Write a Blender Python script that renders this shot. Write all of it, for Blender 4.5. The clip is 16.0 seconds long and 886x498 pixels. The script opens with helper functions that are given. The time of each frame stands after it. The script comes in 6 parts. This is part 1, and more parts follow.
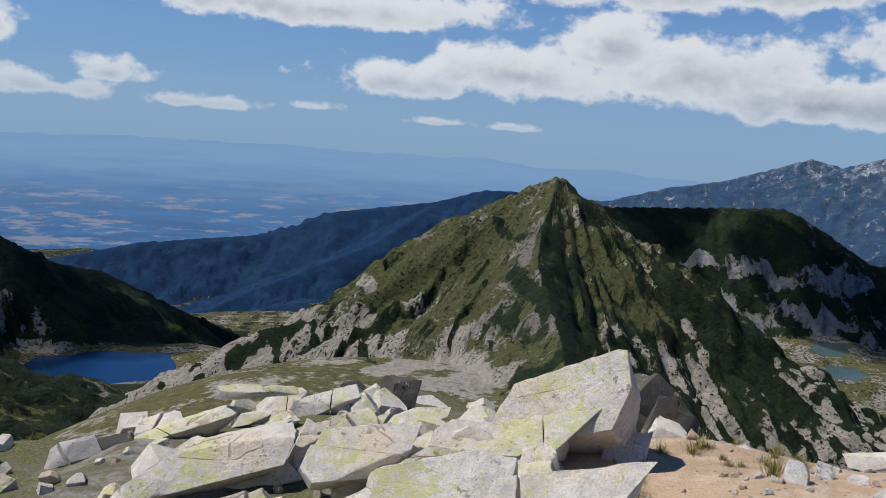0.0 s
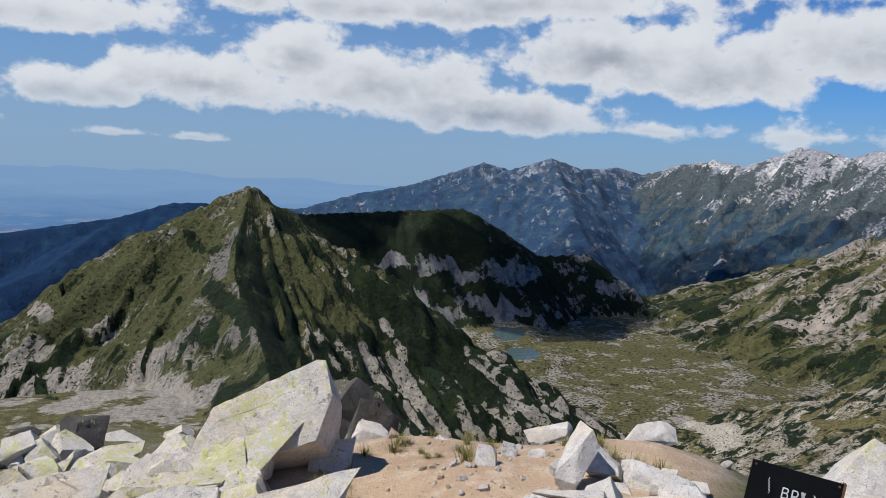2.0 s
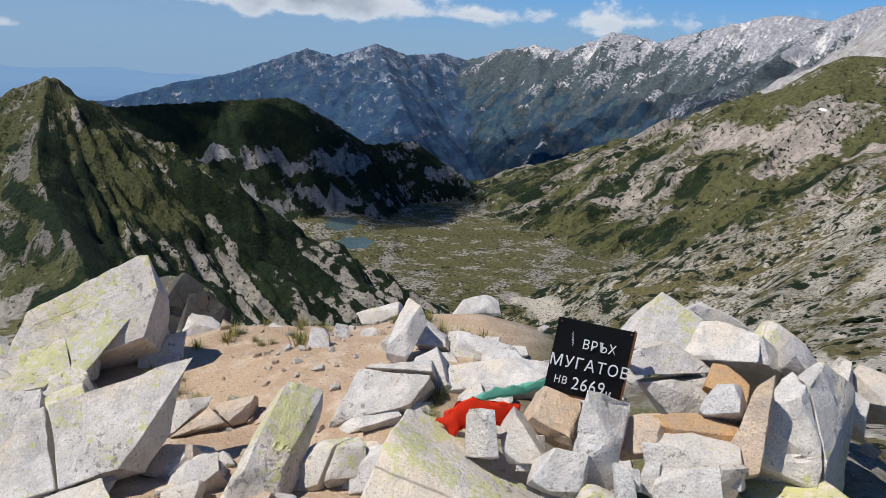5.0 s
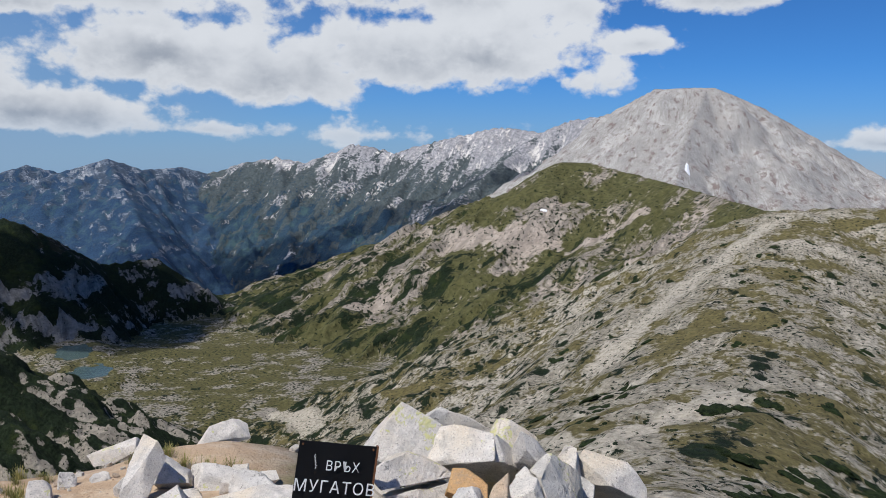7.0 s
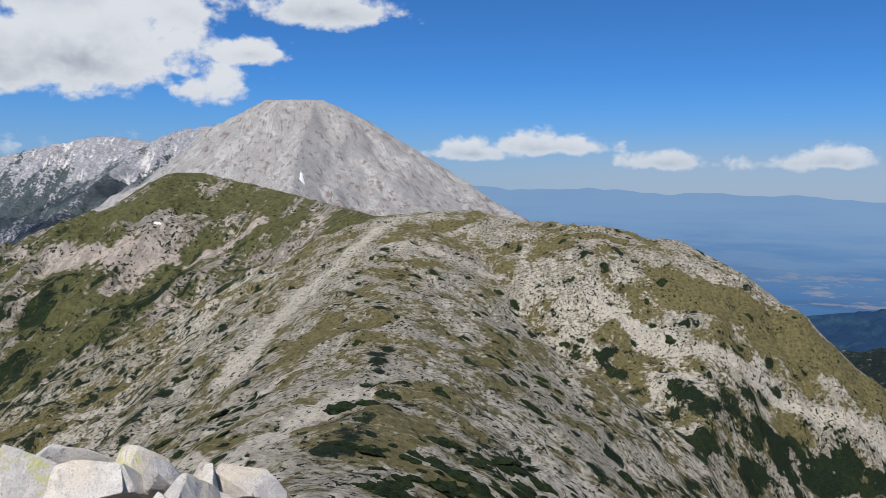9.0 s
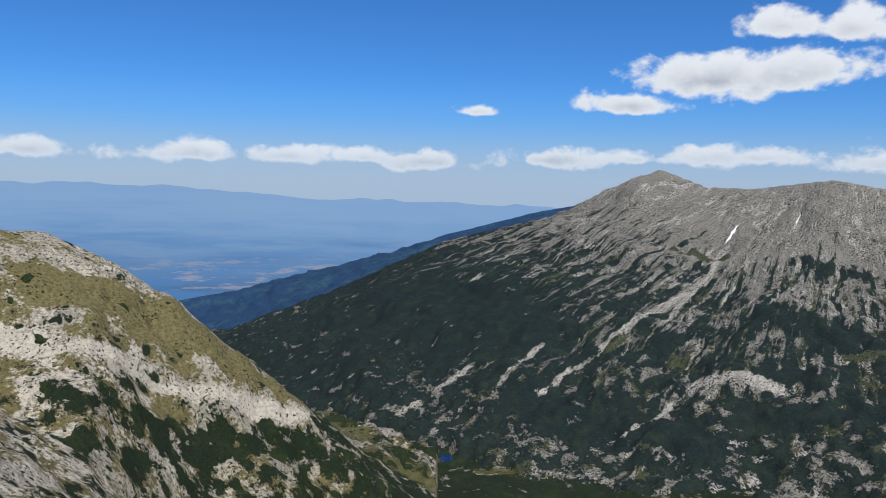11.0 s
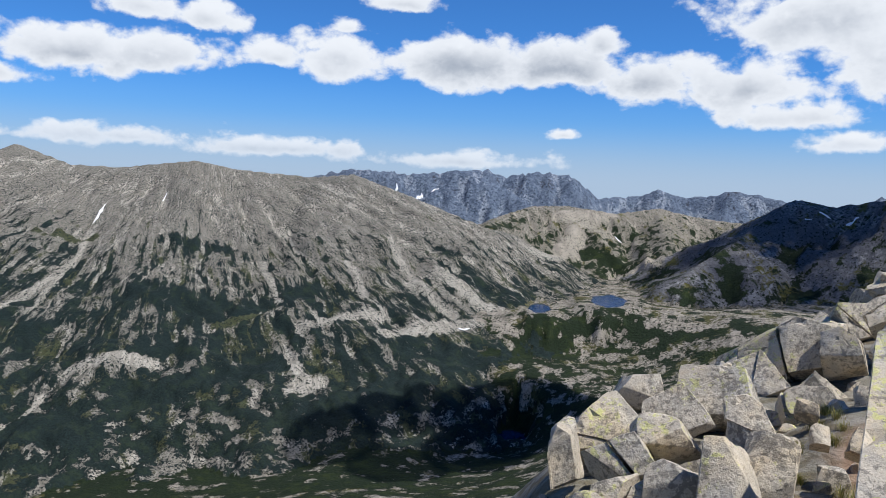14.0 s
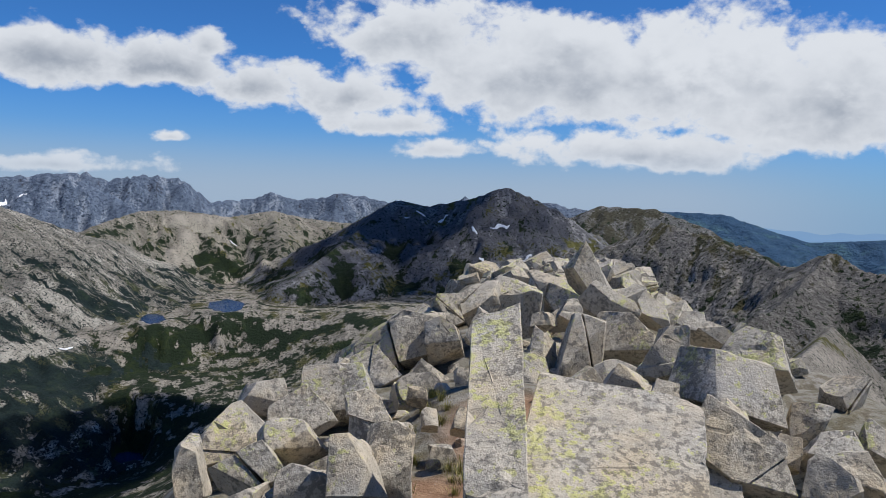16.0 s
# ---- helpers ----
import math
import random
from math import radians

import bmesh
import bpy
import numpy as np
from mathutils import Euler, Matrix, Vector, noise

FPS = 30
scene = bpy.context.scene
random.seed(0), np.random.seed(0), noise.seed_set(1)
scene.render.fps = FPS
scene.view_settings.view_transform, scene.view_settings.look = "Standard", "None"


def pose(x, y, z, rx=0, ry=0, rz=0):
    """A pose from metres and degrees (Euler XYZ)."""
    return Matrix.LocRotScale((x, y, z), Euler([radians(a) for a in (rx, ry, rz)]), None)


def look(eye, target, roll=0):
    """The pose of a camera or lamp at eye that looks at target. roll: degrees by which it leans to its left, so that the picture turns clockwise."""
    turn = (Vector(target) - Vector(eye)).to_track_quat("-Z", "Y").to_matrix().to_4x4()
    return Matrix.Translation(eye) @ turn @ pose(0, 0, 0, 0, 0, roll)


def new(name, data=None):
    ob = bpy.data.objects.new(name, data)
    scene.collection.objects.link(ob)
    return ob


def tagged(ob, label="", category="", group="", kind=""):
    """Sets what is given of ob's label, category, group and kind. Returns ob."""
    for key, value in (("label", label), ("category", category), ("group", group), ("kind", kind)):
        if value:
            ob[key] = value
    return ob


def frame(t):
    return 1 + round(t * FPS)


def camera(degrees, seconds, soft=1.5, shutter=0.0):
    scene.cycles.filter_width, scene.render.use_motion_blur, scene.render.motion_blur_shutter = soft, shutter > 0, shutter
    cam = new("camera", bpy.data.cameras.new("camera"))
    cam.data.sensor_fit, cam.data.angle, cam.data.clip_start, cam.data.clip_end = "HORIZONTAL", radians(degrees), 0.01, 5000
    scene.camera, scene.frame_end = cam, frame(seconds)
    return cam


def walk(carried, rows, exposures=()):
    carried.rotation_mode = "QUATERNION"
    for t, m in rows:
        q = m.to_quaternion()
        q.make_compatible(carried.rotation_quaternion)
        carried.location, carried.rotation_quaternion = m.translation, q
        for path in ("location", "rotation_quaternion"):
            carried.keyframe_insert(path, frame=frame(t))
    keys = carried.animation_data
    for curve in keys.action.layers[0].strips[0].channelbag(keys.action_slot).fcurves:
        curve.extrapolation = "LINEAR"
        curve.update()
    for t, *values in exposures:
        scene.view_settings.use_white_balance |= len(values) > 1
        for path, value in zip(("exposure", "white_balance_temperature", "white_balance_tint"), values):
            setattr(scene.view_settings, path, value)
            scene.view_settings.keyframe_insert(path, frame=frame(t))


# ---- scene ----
# ---- the camera and its walk ----
cam = camera(57.75, 16.0, soft=0.6)
PATH = [
    (0.0, -0.048, 0.036, 1.627, 81.47, -3.90, 0.59),
    (0.5, -0.042, 0.027, 1.640, 81.99, -3.90, -5.16),
    (1.0, -0.023, 0.045, 1.649, 82.66, -3.89, -13.67),
    (1.5, -0.014, 0.056, 1.654, 83.21, -3.54, -19.13),
    (2.0, -0.016, 0.057, 1.654, 83.37, -3.03, -21.12),
    (2.5, -0.014, 0.053, 1.641, 80.44, -1.92, -21.91),
    (3.0, -0.018, 0.040, 1.615, 76.05, -1.23, -22.39),
    (3.5, -0.017, 0.030, 1.604, 72.89, -0.61, -24.44),
    (4.0, -0.018, 0.026, 1.605, 72.78, -1.78, -28.28),
    (4.2, -0.022, 0.023, 1.609, 72.89, -2.17, -29.90),
    (6.3, 0.014, -0.069, 1.678, 83.17, -2.26, -40.88),
    (6.5, 0.023, -0.066, 1.673, 83.54, -2.06, -43.65),
    (7.0, 0.028, -0.060, 1.682, 84.49, -1.61, -51.33),
    (7.5, 0.033, -0.042, 1.682, 85.96, -1.26, -58.19),
    (8.0, 0.033, -0.031, 1.688, 86.49, -0.95, -62.10),
    (8.2, 0.042, -0.037, 1.679, 86.48, -0.72, -64.96),
    (10.3, 0.028, -0.015, 1.655, 84.90, -1.69, -104.66),
    (10.5, 0.027, -0.014, 1.654, 85.05, -1.64, -109.57),
    (11.0, 0.027, -0.010, 1.651, 85.66, -1.23, -120.87),
    (11.5, 0.028, -0.008, 1.649, 85.88, -0.98, -131.14),
    (12.0, 0.031, -0.005, 1.647, 85.78, -0.96, -139.46),
    (12.5, 0.035, -0.003, 1.643, 85.45, -1.50, -145.98),
    (13.0, 0.042, -0.001, 1.637, 85.42, -1.58, -152.66),
    (13.5, 0.011, -0.003, 1.638, 85.38, -1.86, -157.74),
    (14.0, -0.037, 0.008, 1.648, 85.48, -2.21, -163.78),
    (14.5, -0.042, -0.001, 1.658, 85.54, -2.07, -171.21),
    (15.0, -0.040, -0.007, 1.667, 85.98, -2.14, -179.57),
    (15.5, -0.031, -0.011, 1.666, 86.41, -1.97, -185.66),
    (16.0, -0.019, -0.016, 1.671, 86.56, -1.47, -190.81),
]
walk(cam, [(t, pose(x, y, z, rx, ry, rz)) for t, x, y, z, rx, ry, rz in PATH],
     [(0.0, -0.14), (2.5, -0.08), (4.0, 0.0), (7.0, -0.14), (8.2, -0.12), (10.5, 0.0), (12.5, 0.22), (14.0, 0.2), (15.5, -0.05), (16.0, -0.08)])

# ---- world, sun, exposure ----
SUN_AZ, SUN_EL = -82.0, 58.0


def bearing(az, el=0.0):
    """Unit direction at a bearing (clockwise from +y) and an elevation, in degrees."""
    a, e = radians(az), radians(el)
    return Vector((math.sin(a) * math.cos(e), math.cos(a) * math.cos(e), math.sin(e)))


class Nodes:
    """Short hand for node trees."""

    def __init__(self, tree):
        self.tree = tree

    def node(self, kind, values=None, **settings):
        n = self.tree.nodes.new(kind)
        for key, value in settings.items():
            setattr(n, key, value)
        for key, value in (values or {}).items():
            if hasattr(value, "is_output"):
                self.tree.links.new(value, n.inputs[key])
            else:
                n.inputs[key].default_value = value
        return n

    def math(self, op, a, b=0.0, c=0.0, clamp=False):
        return self.node("ShaderNodeMath", {0: a, 1: b, 2: c}, operation=op, use_clamp=clamp).outputs[0]

    def vmath(self, op, a, b=(0, 0, 0)):
        return self.node("ShaderNodeVectorMath", {0: a, 1: b}, operation=op).outputs[0]

    def ramp(self, x, lo, hi, a=0.0, b=1.0):
        return self.node("ShaderNodeMapRange", {"Value": x, "From Min": lo, "From Max": hi, "To Min": a, "To Max": b},
                         interpolation_type="SMOOTHSTEP").outputs[0]

    def noise(self, vec, scale, detail=4.0, rough=0.55, distort=0.0):
        return self.node("ShaderNodeTexNoise", {"Vector": vec, "Scale": scale, "Detail": detail, "Roughness": rough,
                                                "Distortion": distort}).outputs[0]

    def mix(self, f, a, b):
        n = self.node("ShaderNodeMix", {"Factor": f}, data_type="RGBA")
        for socket, value in ((n.inputs[6], a), (n.inputs[7], b)):
            if hasattr(value, "is_output"):
                self.tree.links.new(value, socket)
            else:
                socket.default_value = (*value, 1.0)
        return n.outputs[2]

    def scaled(self, vec, sx, sy, sz=1.0):
        return self.vmath("MULTIPLY", vec, (sx, sy, sz))


world = bpy.data.worlds.new("world")
scene.world = world
world.use_nodes = True
world.node_tree.nodes.clear()
W = Nodes(world.node_tree)
sky = W.node("ShaderNodeTexSky", sky_type="NISHITA", sun_disc=False, sun_elevation=radians(SUN_EL),
             sun_rotation=radians(SUN_AZ), altitude=2600.0, air_density=1.0, dust_density=0.6, ozone_density=2.0)
ray_dir = W.node("ShaderNodeTexCoord").outputs["Generated"]
xyz = W.node("ShaderNodeSeparateXYZ", {0: ray_dir})
az = W.math("WRAP", W.math("MULTIPLY", W.math("ARCTAN2", xyz.outputs[0], xyz.outputs[1]), 57.29578), 300.0, -60.0)
el = W.math("MULTIPLY", W.math("ARCSINE", xyz.outputs[2]), 57.29578)
ball = W.vmath("MULTIPLY", ray_dir, (1.0, 1.0, 1.5))


def billow(at_dir, scale):
    """Heaped round heads of cloud, 0 to 1."""
    n = W.node("ShaderNodeTexVoronoi", {"Vector": at_dir, "Scale": scale, "Detail": 3.0, "Roughness": 0.55, "Lacunarity": 2.3}, feature="F1", normalize=True)
    return W.math("SUBTRACT", 1.0, n.outputs["Distance"])


wisp = W.node("ShaderNodeTexNoise", {"Vector": ball, "Scale": 16.0, "Detail": 5.0, "Roughness": 0.55})
curl = W.vmath("ADD", ball, W.vmath("MULTIPLY", W.vmath("SUBTRACT", wisp.outputs[1], (0.5, 0.5, 0.5)), (0.05, 0.05, 0.05)))
puff = billow(curl, 11.0)
puff_low = billow(W.vmath("ADD", curl, (-0.014, 0.0, 0.028)), 11.0)
fluff = W.noise(W.vmath("MULTIPLY", ray_dir, (1.0, 1.0, 1.3)), 22.0, 6.0, 0.56)
fluff_low = W.noise(W.vmath("MULTIPLY", W.vmath("ADD", ray_dir, (-0.008, 0.0, 0.014)), (1.0, 1.0, 1.3)), 22.0, 4.0, 0.5)
big = W.noise(ball, 3.2, 3.0, 0.5)

# cumulus in the sky: bearing, elevation, half width, half height (degrees), weight
CLOUDS = [
    (-30, 4.4, 2.5, 1.2, 0.9), (-22.8, 2.0, 2.0, 0.7, 0.8), (-26, 0.9, 4.5, 0.7, 0.9), (-17, 0.6, 5.0, 0.5, 0.9), (-10, 0.9, 1.6, 0.35, 0.8), (-0.8, 0.4, 2.0, 0.3, 0.8), (4, 0.35, 1.2, 0.25, 0.7),
    (-9, 7.4, 13, 1.3, 1.1), (-4, 3.0, 4.5, 1.4, 1.1), (5, 3.9, 8.0, 2.2, 1.3), (11, 6.0, 4.0, 2.2, 1.2), (17, 4.4, 7.0, 2.4, 1.4), (24, 3.0, 8.0, 1.7, 1.3), (16, 9.6, 16, 1.4, 1.1),
    (33, 7.2, 8.0, 3.2, 1.5), (28, 10.5, 12, 2.0, 1.2), (40, 6.2, 5.5, 2.8, 1.4), (48, 7.8, 6.5, 3.0, 1.4), (55, 8.0, 6.0, 3.0, 1.4), (52, 11.5, 10, 2.0, 1.2),
    (35, 2.4, 6.0, 0.6, 0.7), (46, 2.4, 6.0, 0.7, 0.6), (64.6, 9.0, 2.8, 1.0, 1.2), (69.5, 12.0, 5.0, 1.4, 1.3), (60.5, 6.6, 3.0, 0.8, 0.5),
    (80, 2.5, 3.0, 0.7, 0.9), (85.5, 2.9, 4.5, 0.8, 1.0), (93.5, 1.9, 4.0, 0.7, 0.8), (103.5, 1.9, 3.2, 0.7, 0.9), (109.6, 2.0, 2.6, 0.7, 0.9), (115.6, 2.0, 1.8, 0.55, 0.8), (119.6, 1.8, 2.6, 0.65, 0.9),
    (123, 5.4, 1.6, 0.45, 0.9), (128.2, 2.1, 3.6, 0.75, 1.0), (134.5, 2.2, 2.4, 0.5, 0.8), (142, 2.4, 5.5, 0.8, 1.0), (152, 2.1, 7.0, 0.7, 0.8), (165, 1.7, 6.0, 0.55, 0.8),
    (133.5, 5.9, 3.2, 0.7, 1.0), (138.8, 7.5, 4.4, 1.8, 1.5), (144.4, 7.9, 4.2, 1.6, 1.5), (143.2, 10.8, 2.8, 1.2, 1.2), (147.4, 10.4, 2.0, 1.2, 1.1), (152, 8.2, 2.6, 1.1, 1.2), (156.5, 8.1, 3.6, 1.8, 1.5),
    (156.8, 10.5, 0.9, 0.5, 0.8), (160.5, 12.3, 2.4, 0.8, 1.0), (165, 8.3, 4.6, 2.1, 1.6), (171, 8.2, 5.0, 1.8, 1.6), (174.3, 9.9, 1.5, 1.2, 1.1), (177.5, 7.2, 3.5, 1.4, 1.2), (172.1, 3.8, 0.8, 0.35, 0.8),
    (184, 7.0, 5.0, 1.8, 1.3), (187.5, 5.2, 4.5, 1.1, 1.2), (191, 3.6, 3.5, 0.8, 1.1), (188, 11.3, 5.5, 2.4, 1.4), (198, 8.5, 9.0, 4.2, 1.7), (208, 8.0, 10, 4.5, 1.7), (204, 3.4, 9.0, 1.6, 1.3), (216, 6.5, 9.0, 4.0, 1.5),
]
density = heap = rise = None
for ca, ce, cw, ch, weight in CLOUDS:
    cw, ch = cw * 1.12, ch * 1.2
    u = W.math("MULTIPLY", W.math("SUBTRACT", az, ca), 1.0 / cw)
    v = W.math("MULTIPLY", W.math("SUBTRACT", el, ce), 1.0 / ch)
    side = v
    v = W.math("MAXIMUM", v, W.math("MULTIPLY", v, -1.7))
    rho = W.math("SQRT", W.math("MULTIPLY_ADD", u, u, W.math("MULTIPLY", v, v)))
    d = W.math("MULTIPLY_ADD", rho, -weight, weight)
    density = d if density is None else W.math("SMOOTH_MAX", density, d, 0.15)
    share = W.math("MAXIMUM", W.math("ADD", d, 0.25), 0.0)
    heap = share if heap is None else W.math("ADD", heap, share)
    rise = W.math("MULTIPLY_ADD", share, side, 0.0 if rise is None else rise)
field = W.math("ADD", density, W.math("MULTIPLY_ADD", puff, 3.0, -2.13))
field = W.math("ADD", field, W.math("MULTIPLY_ADD", fluff, 2.2, -1.05))
cover = W.math("MULTIPLY", W.ramp(field, -0.18, 0.42), W.ramp(el, 0.0, 4.5, 0.6, 1.0))
# sun-lit heads and grey undersides: the field a little higher up, against the field here
upper = W.math("DIVIDE", rise, W.math("ADD", heap, 0.02))
tone = W.math("MULTIPLY_ADD", W.math("SUBTRACT", puff_low, puff), 1.5, W.math("MULTIPLY", W.math("SUBTRACT", fluff_low, fluff), 1.7))
tone = W.math("ADD", tone, W.math("MULTIPLY_ADD", upper, -0.85, W.math("MULTIPLY_ADD", big, 2.4, -1.0)))
shade = W.math("MULTIPLY", W.ramp(field, 0.1, 1.9, 0.05, 1.0), W.ramp(tone, -0.7, 0.7), clamp=True)
lit = W.mix(shade, (1.0, 1.05, 1.13), (0.40, 0.465, 0.575))
cloud_light = W.vmath("MULTIPLY", lit, (9.4, 9.4, 9.4))
blue = W.vmath("MULTIPLY", sky.outputs[0], (0.36, 0.86, 1.45))
veil = W.math("MULTIPLY", W.ramp(el, 22.0, 0.0, 0.0, 0.85), W.ramp(az, 62.0, 20.0))
air = W.mix(W.math("MAXIMUM", W.ramp(el, 8.0, -1.0, 0.0, 0.85), veil), blue, (2.9, 4.7, 7.3))
pale = W.math("MULTIPLY", W.ramp(el, 5.0, 0.2), W.math("MULTIPLY", W.ramp(az, 60.0, 95.0, 0.16, 0.6), W.ramp(az, 225.0, 205.0)))
air = W.mix(pale, air, (5.6, 6.5, 7.9))
full = W.mix(cover, air, cloud_light)
back = W.node("ShaderNodeBackground", {"Color": full, "Strength": 0.080})
W.node("ShaderNodeOutputWorld", {"Surface": back.outputs[0]})

sun_data = bpy.data.lights.new("sun", "SUN")
sun_data.energy, sun_data.angle, sun_data.color = 4.8, radians(0.53), (1.0, 0.972, 0.935)
new("sun", sun_data).matrix_world = look(bearing(SUN_AZ, SUN_EL) * 100, (0, 0, 0))

# ---- materials ----
def material(name):
    m = bpy.data.materials.new(name)
    m.use_nodes = True
    m.node_tree.nodes.clear()
    return m, Nodes(m.node_tree)


def finish(n, color, rough, height=None, strength=0.4, distance=1.0, spec=0.3):
    color = color if hasattr(color, "is_output") else (*color, 1.0)
    values = {"Base Color": color, "Roughness": rough, "Specular IOR Level": spec}
    if height is not None:
        values["Normal"] = n.node("ShaderNodeBump", {"Height": height, "Strength": strength, "Distance": distance}).outputs[0]
    shader = n.node("ShaderNodeBsdfPrincipled", values)
    n.node("ShaderNodeOutputMaterial", {"Surface": shader.outputs[0]})


def slope_mat(name, rock=(0.20, 0.18, 0.155), scree=(0.36, 0.33, 0.28), grass=(0.085, 0.095, 0.028), pine=(0.0125, 0.0205, 0.0095),
              bare=0.5, pines=0.5, pine_top=0.0, fade=200.0, stretch=4.0, size=60.0, bare_top=None, grain=1.0, low_bare=None, pine_side=None, dots=0.5, wood_at=None, even=-400.0, share=None, runs=0.45):
    """Mountain side: rock and scree, grass and dwarf pine, in patches drawn out down the slope.
    bare, pines: shares 0..1; pine_top: height in metres up to which pines grow; size: patch size in metres."""
    m, n = material(name)
    pos = n.node("ShaderNodeNewGeometry").outputs["Position"]
    grass = (grass[0] * 1.12, grass[1] * 0.95, grass[2])
    uv = n.node("ShaderNodeUVMap", uv_map="slope").outputs[0]
    z = n.node("ShaderNodeSeparateXYZ", {0: pos}).outputs[2]
    wob = n.node("ShaderNodeTexNoise", {"Vector": pos, "Scale": 0.35 / size, "Detail": 4.0}).outputs[1]
    bent = n.vmath("ADD", uv, n.vmath("MULTIPLY", n.vmath("SUBTRACT", wob, (0.5, 0.5, 0.5)), (size * 0.9, size * 1.5, 0)))
    streak = n.noise(n.scaled(bent, 1.0 / size, 1.0 / (size * stretch)), 1.0, 7.0, 0.62)
    patch = n.noise(pos, 0.55 / size, 8.0, 0.64)
    speck = n.noise(pos, 6.0 / size, 4.0, 0.65)
    fine = n.noise(pos, 0.35 * grain, 5.0, 0.7)
    # stony ground against grass
    share = share or min(0.64, 0.45 + 0.07 * stretch)
    level = n.math("MULTIPLY_ADD", streak, share, n.math("MULTIPLY", patch, 1 - share))
    if bare_top is not None:
        level = n.math("ADD", level, n.ramp(z, bare_top - fade, bare_top + fade, -0.08, 0.10))
    if low_bare is not None:
        level = n.math("ADD", level, n.ramp(n.math("MULTIPLY_ADD", patch, 120.0, n.math("SUBTRACT", z, 60.0)), low_bare - 15, low_bare + 35, 0.25, -0.03))
    level = n.math("ADD", level, n.math("MULTIPLY_ADD", speck, 0.3, -0.15))
    level = n.math("MULTIPLY_ADD", n.node("ShaderNodeAttribute", attribute_name="bare").outputs["Fac"], 0.19, level)
    edge = 0.5 - (bare - 0.5) * 0.5
    stony = n.ramp(level, edge - 0.03, edge + 0.03)
    runnel = n.noise(n.scaled(bent, 5.0 / size, 0.5 / size), 1.0, 5.0, 0.65)
    gully = n.node("ShaderNodeAttribute", attribute_name="gully").outputs["Fac"]
    loose = n.math("ADD", n.math("MULTIPLY", gully, 0.35), n.math("MULTIPLY_ADD", patch, 0.4, n.math("MULTIPLY", runnel, 0.35)))
    loose = n.ramp(n.math("MULTIPLY_ADD", speck, 0.25, loose), 0.60, 0.72)
    ground = n.mix(n.ramp(speck, 0.3, 0.7), tuple(c * 0.72 for c in grass), tuple(c * 1.35 for c in grass))
    if low_bare is not None:
        loose = n.math("MAXIMUM", loose, n.ramp(z, low_bare + 40, low_bare - 10))
    loose = n.math("MULTIPLY_ADD", n.ramp(speck, 0.35, 0.6), 0.3, loose)
    loose = n.math("ADD", loose, n.node("ShaderNodeAttribute", attribute_name="loose").outputs["Fac"], clamp=True)
    stone = n.mix(loose, n.mix(n.ramp(fine, 0.3, 0.7), tuple(c * 0.6 for c in rock), tuple(c * 1.25 for c in rock)),
                  n.mix(n.ramp(fine, 0.3, 0.7), tuple(c * 0.85 for c in scree), tuple(c * 1.12 for c in scree)))
    stone = n.mix(n.ramp(speck, 0.34, 0.60, 0.38, 0.0), stone, tuple(c * 0.35 for c in rock))
    stone = n.mix(n.ramp(runnel, 0.38, 0.56, runs, 0.0), stone, tuple(c * 0.55 for c in rock))
    color = n.mix(stony, ground, stone)
    # dwarf pine
    strips = n.noise(n.scaled(bent, 1.0 / size, 0.6 / (size * stretch)), 1.7, 8.0, 0.66)
    clumps = n.noise(n.vmath("ADD", pos, (97, 13, 55)), 1.0 / size, 8.0, 0.66)
    low = n.ramp(n.math("MULTIPLY_ADD", patch, 160.0, z), even + 150.0, even + 10.0)
    strips = n.math("ADD", n.math("MULTIPLY", strips, n.math("SUBTRACT", 1.0, low)), n.math("MULTIPLY", clumps, low))
    grow = n.math("MULTIPLY_ADD", strips, share,
                  n.math("MULTIPLY", n.noise(n.vmath("ADD", pos, (331, 71, 9)), 1.1 / size, 7.0, 0.62), 1 - share))
    grow = n.math("ADD", grow, n.math("MULTIPLY_ADD", speck, 0.16, -0.08))
    grow = n.math("ADD", grow, n.ramp(z, pine_top - fade, pine_top + fade, 0.03, -0.13))
    if pine_side is not None:
        lie = n.node("ShaderNodeVectorMath", {0: n.node("ShaderNodeNewGeometry").outputs["Normal"], 1: bearing(pine_side)}, operation="DOT_PRODUCT").outputs["Value"]
        grow = n.math("ADD", grow, n.ramp(lie, -0.25, 0.45, -0.035, 0.125))
        grow = n.math("ADD", grow, n.math("MULTIPLY", n.ramp(z, (low_bare or -999.0) + 30, (low_bare or -999.0) - 20, 0.0, -0.06), n.ramp(lie, 0.3, 0.0)))
    if wood_at is not None:
        away = n.node("ShaderNodeVectorMath", {0: n.scaled(pos, 1, 1, 0), 1: (wood_at[0], wood_at[1], 0)}, operation="DISTANCE").outputs["Value"]
        grow = n.math("ADD", grow, n.ramp(away, wood_at[2], wood_at[2] * 0.35, 0.0, 0.06))
    grow = n.math("MULTIPLY_ADD", n.node("ShaderNodeAttribute", attribute_name="pines").outputs["Fac"], 0.165, grow)
    edge = 0.5 - (pines - 0.5) * 0.5
    wood = n.ramp(grow, edge - 0.015, edge + 0.015)
    single = n.ramp(n.math("MULTIPLY_ADD", patch, 0.25, n.noise(pos, 8.5 / size, 3.0, 0.6)), 0.80 - 0.16 * dots, 0.82 - 0.16 * dots)
    wood = n.math("MAXIMUM", wood, n.math("MULTIPLY", single, n.ramp(z, pine_top + 1.6 * fade, pine_top + 0.6 * fade)))
    pine_light = (pine[0] * 2.3, pine[1] * 2.0, pine[2] * 1.3)
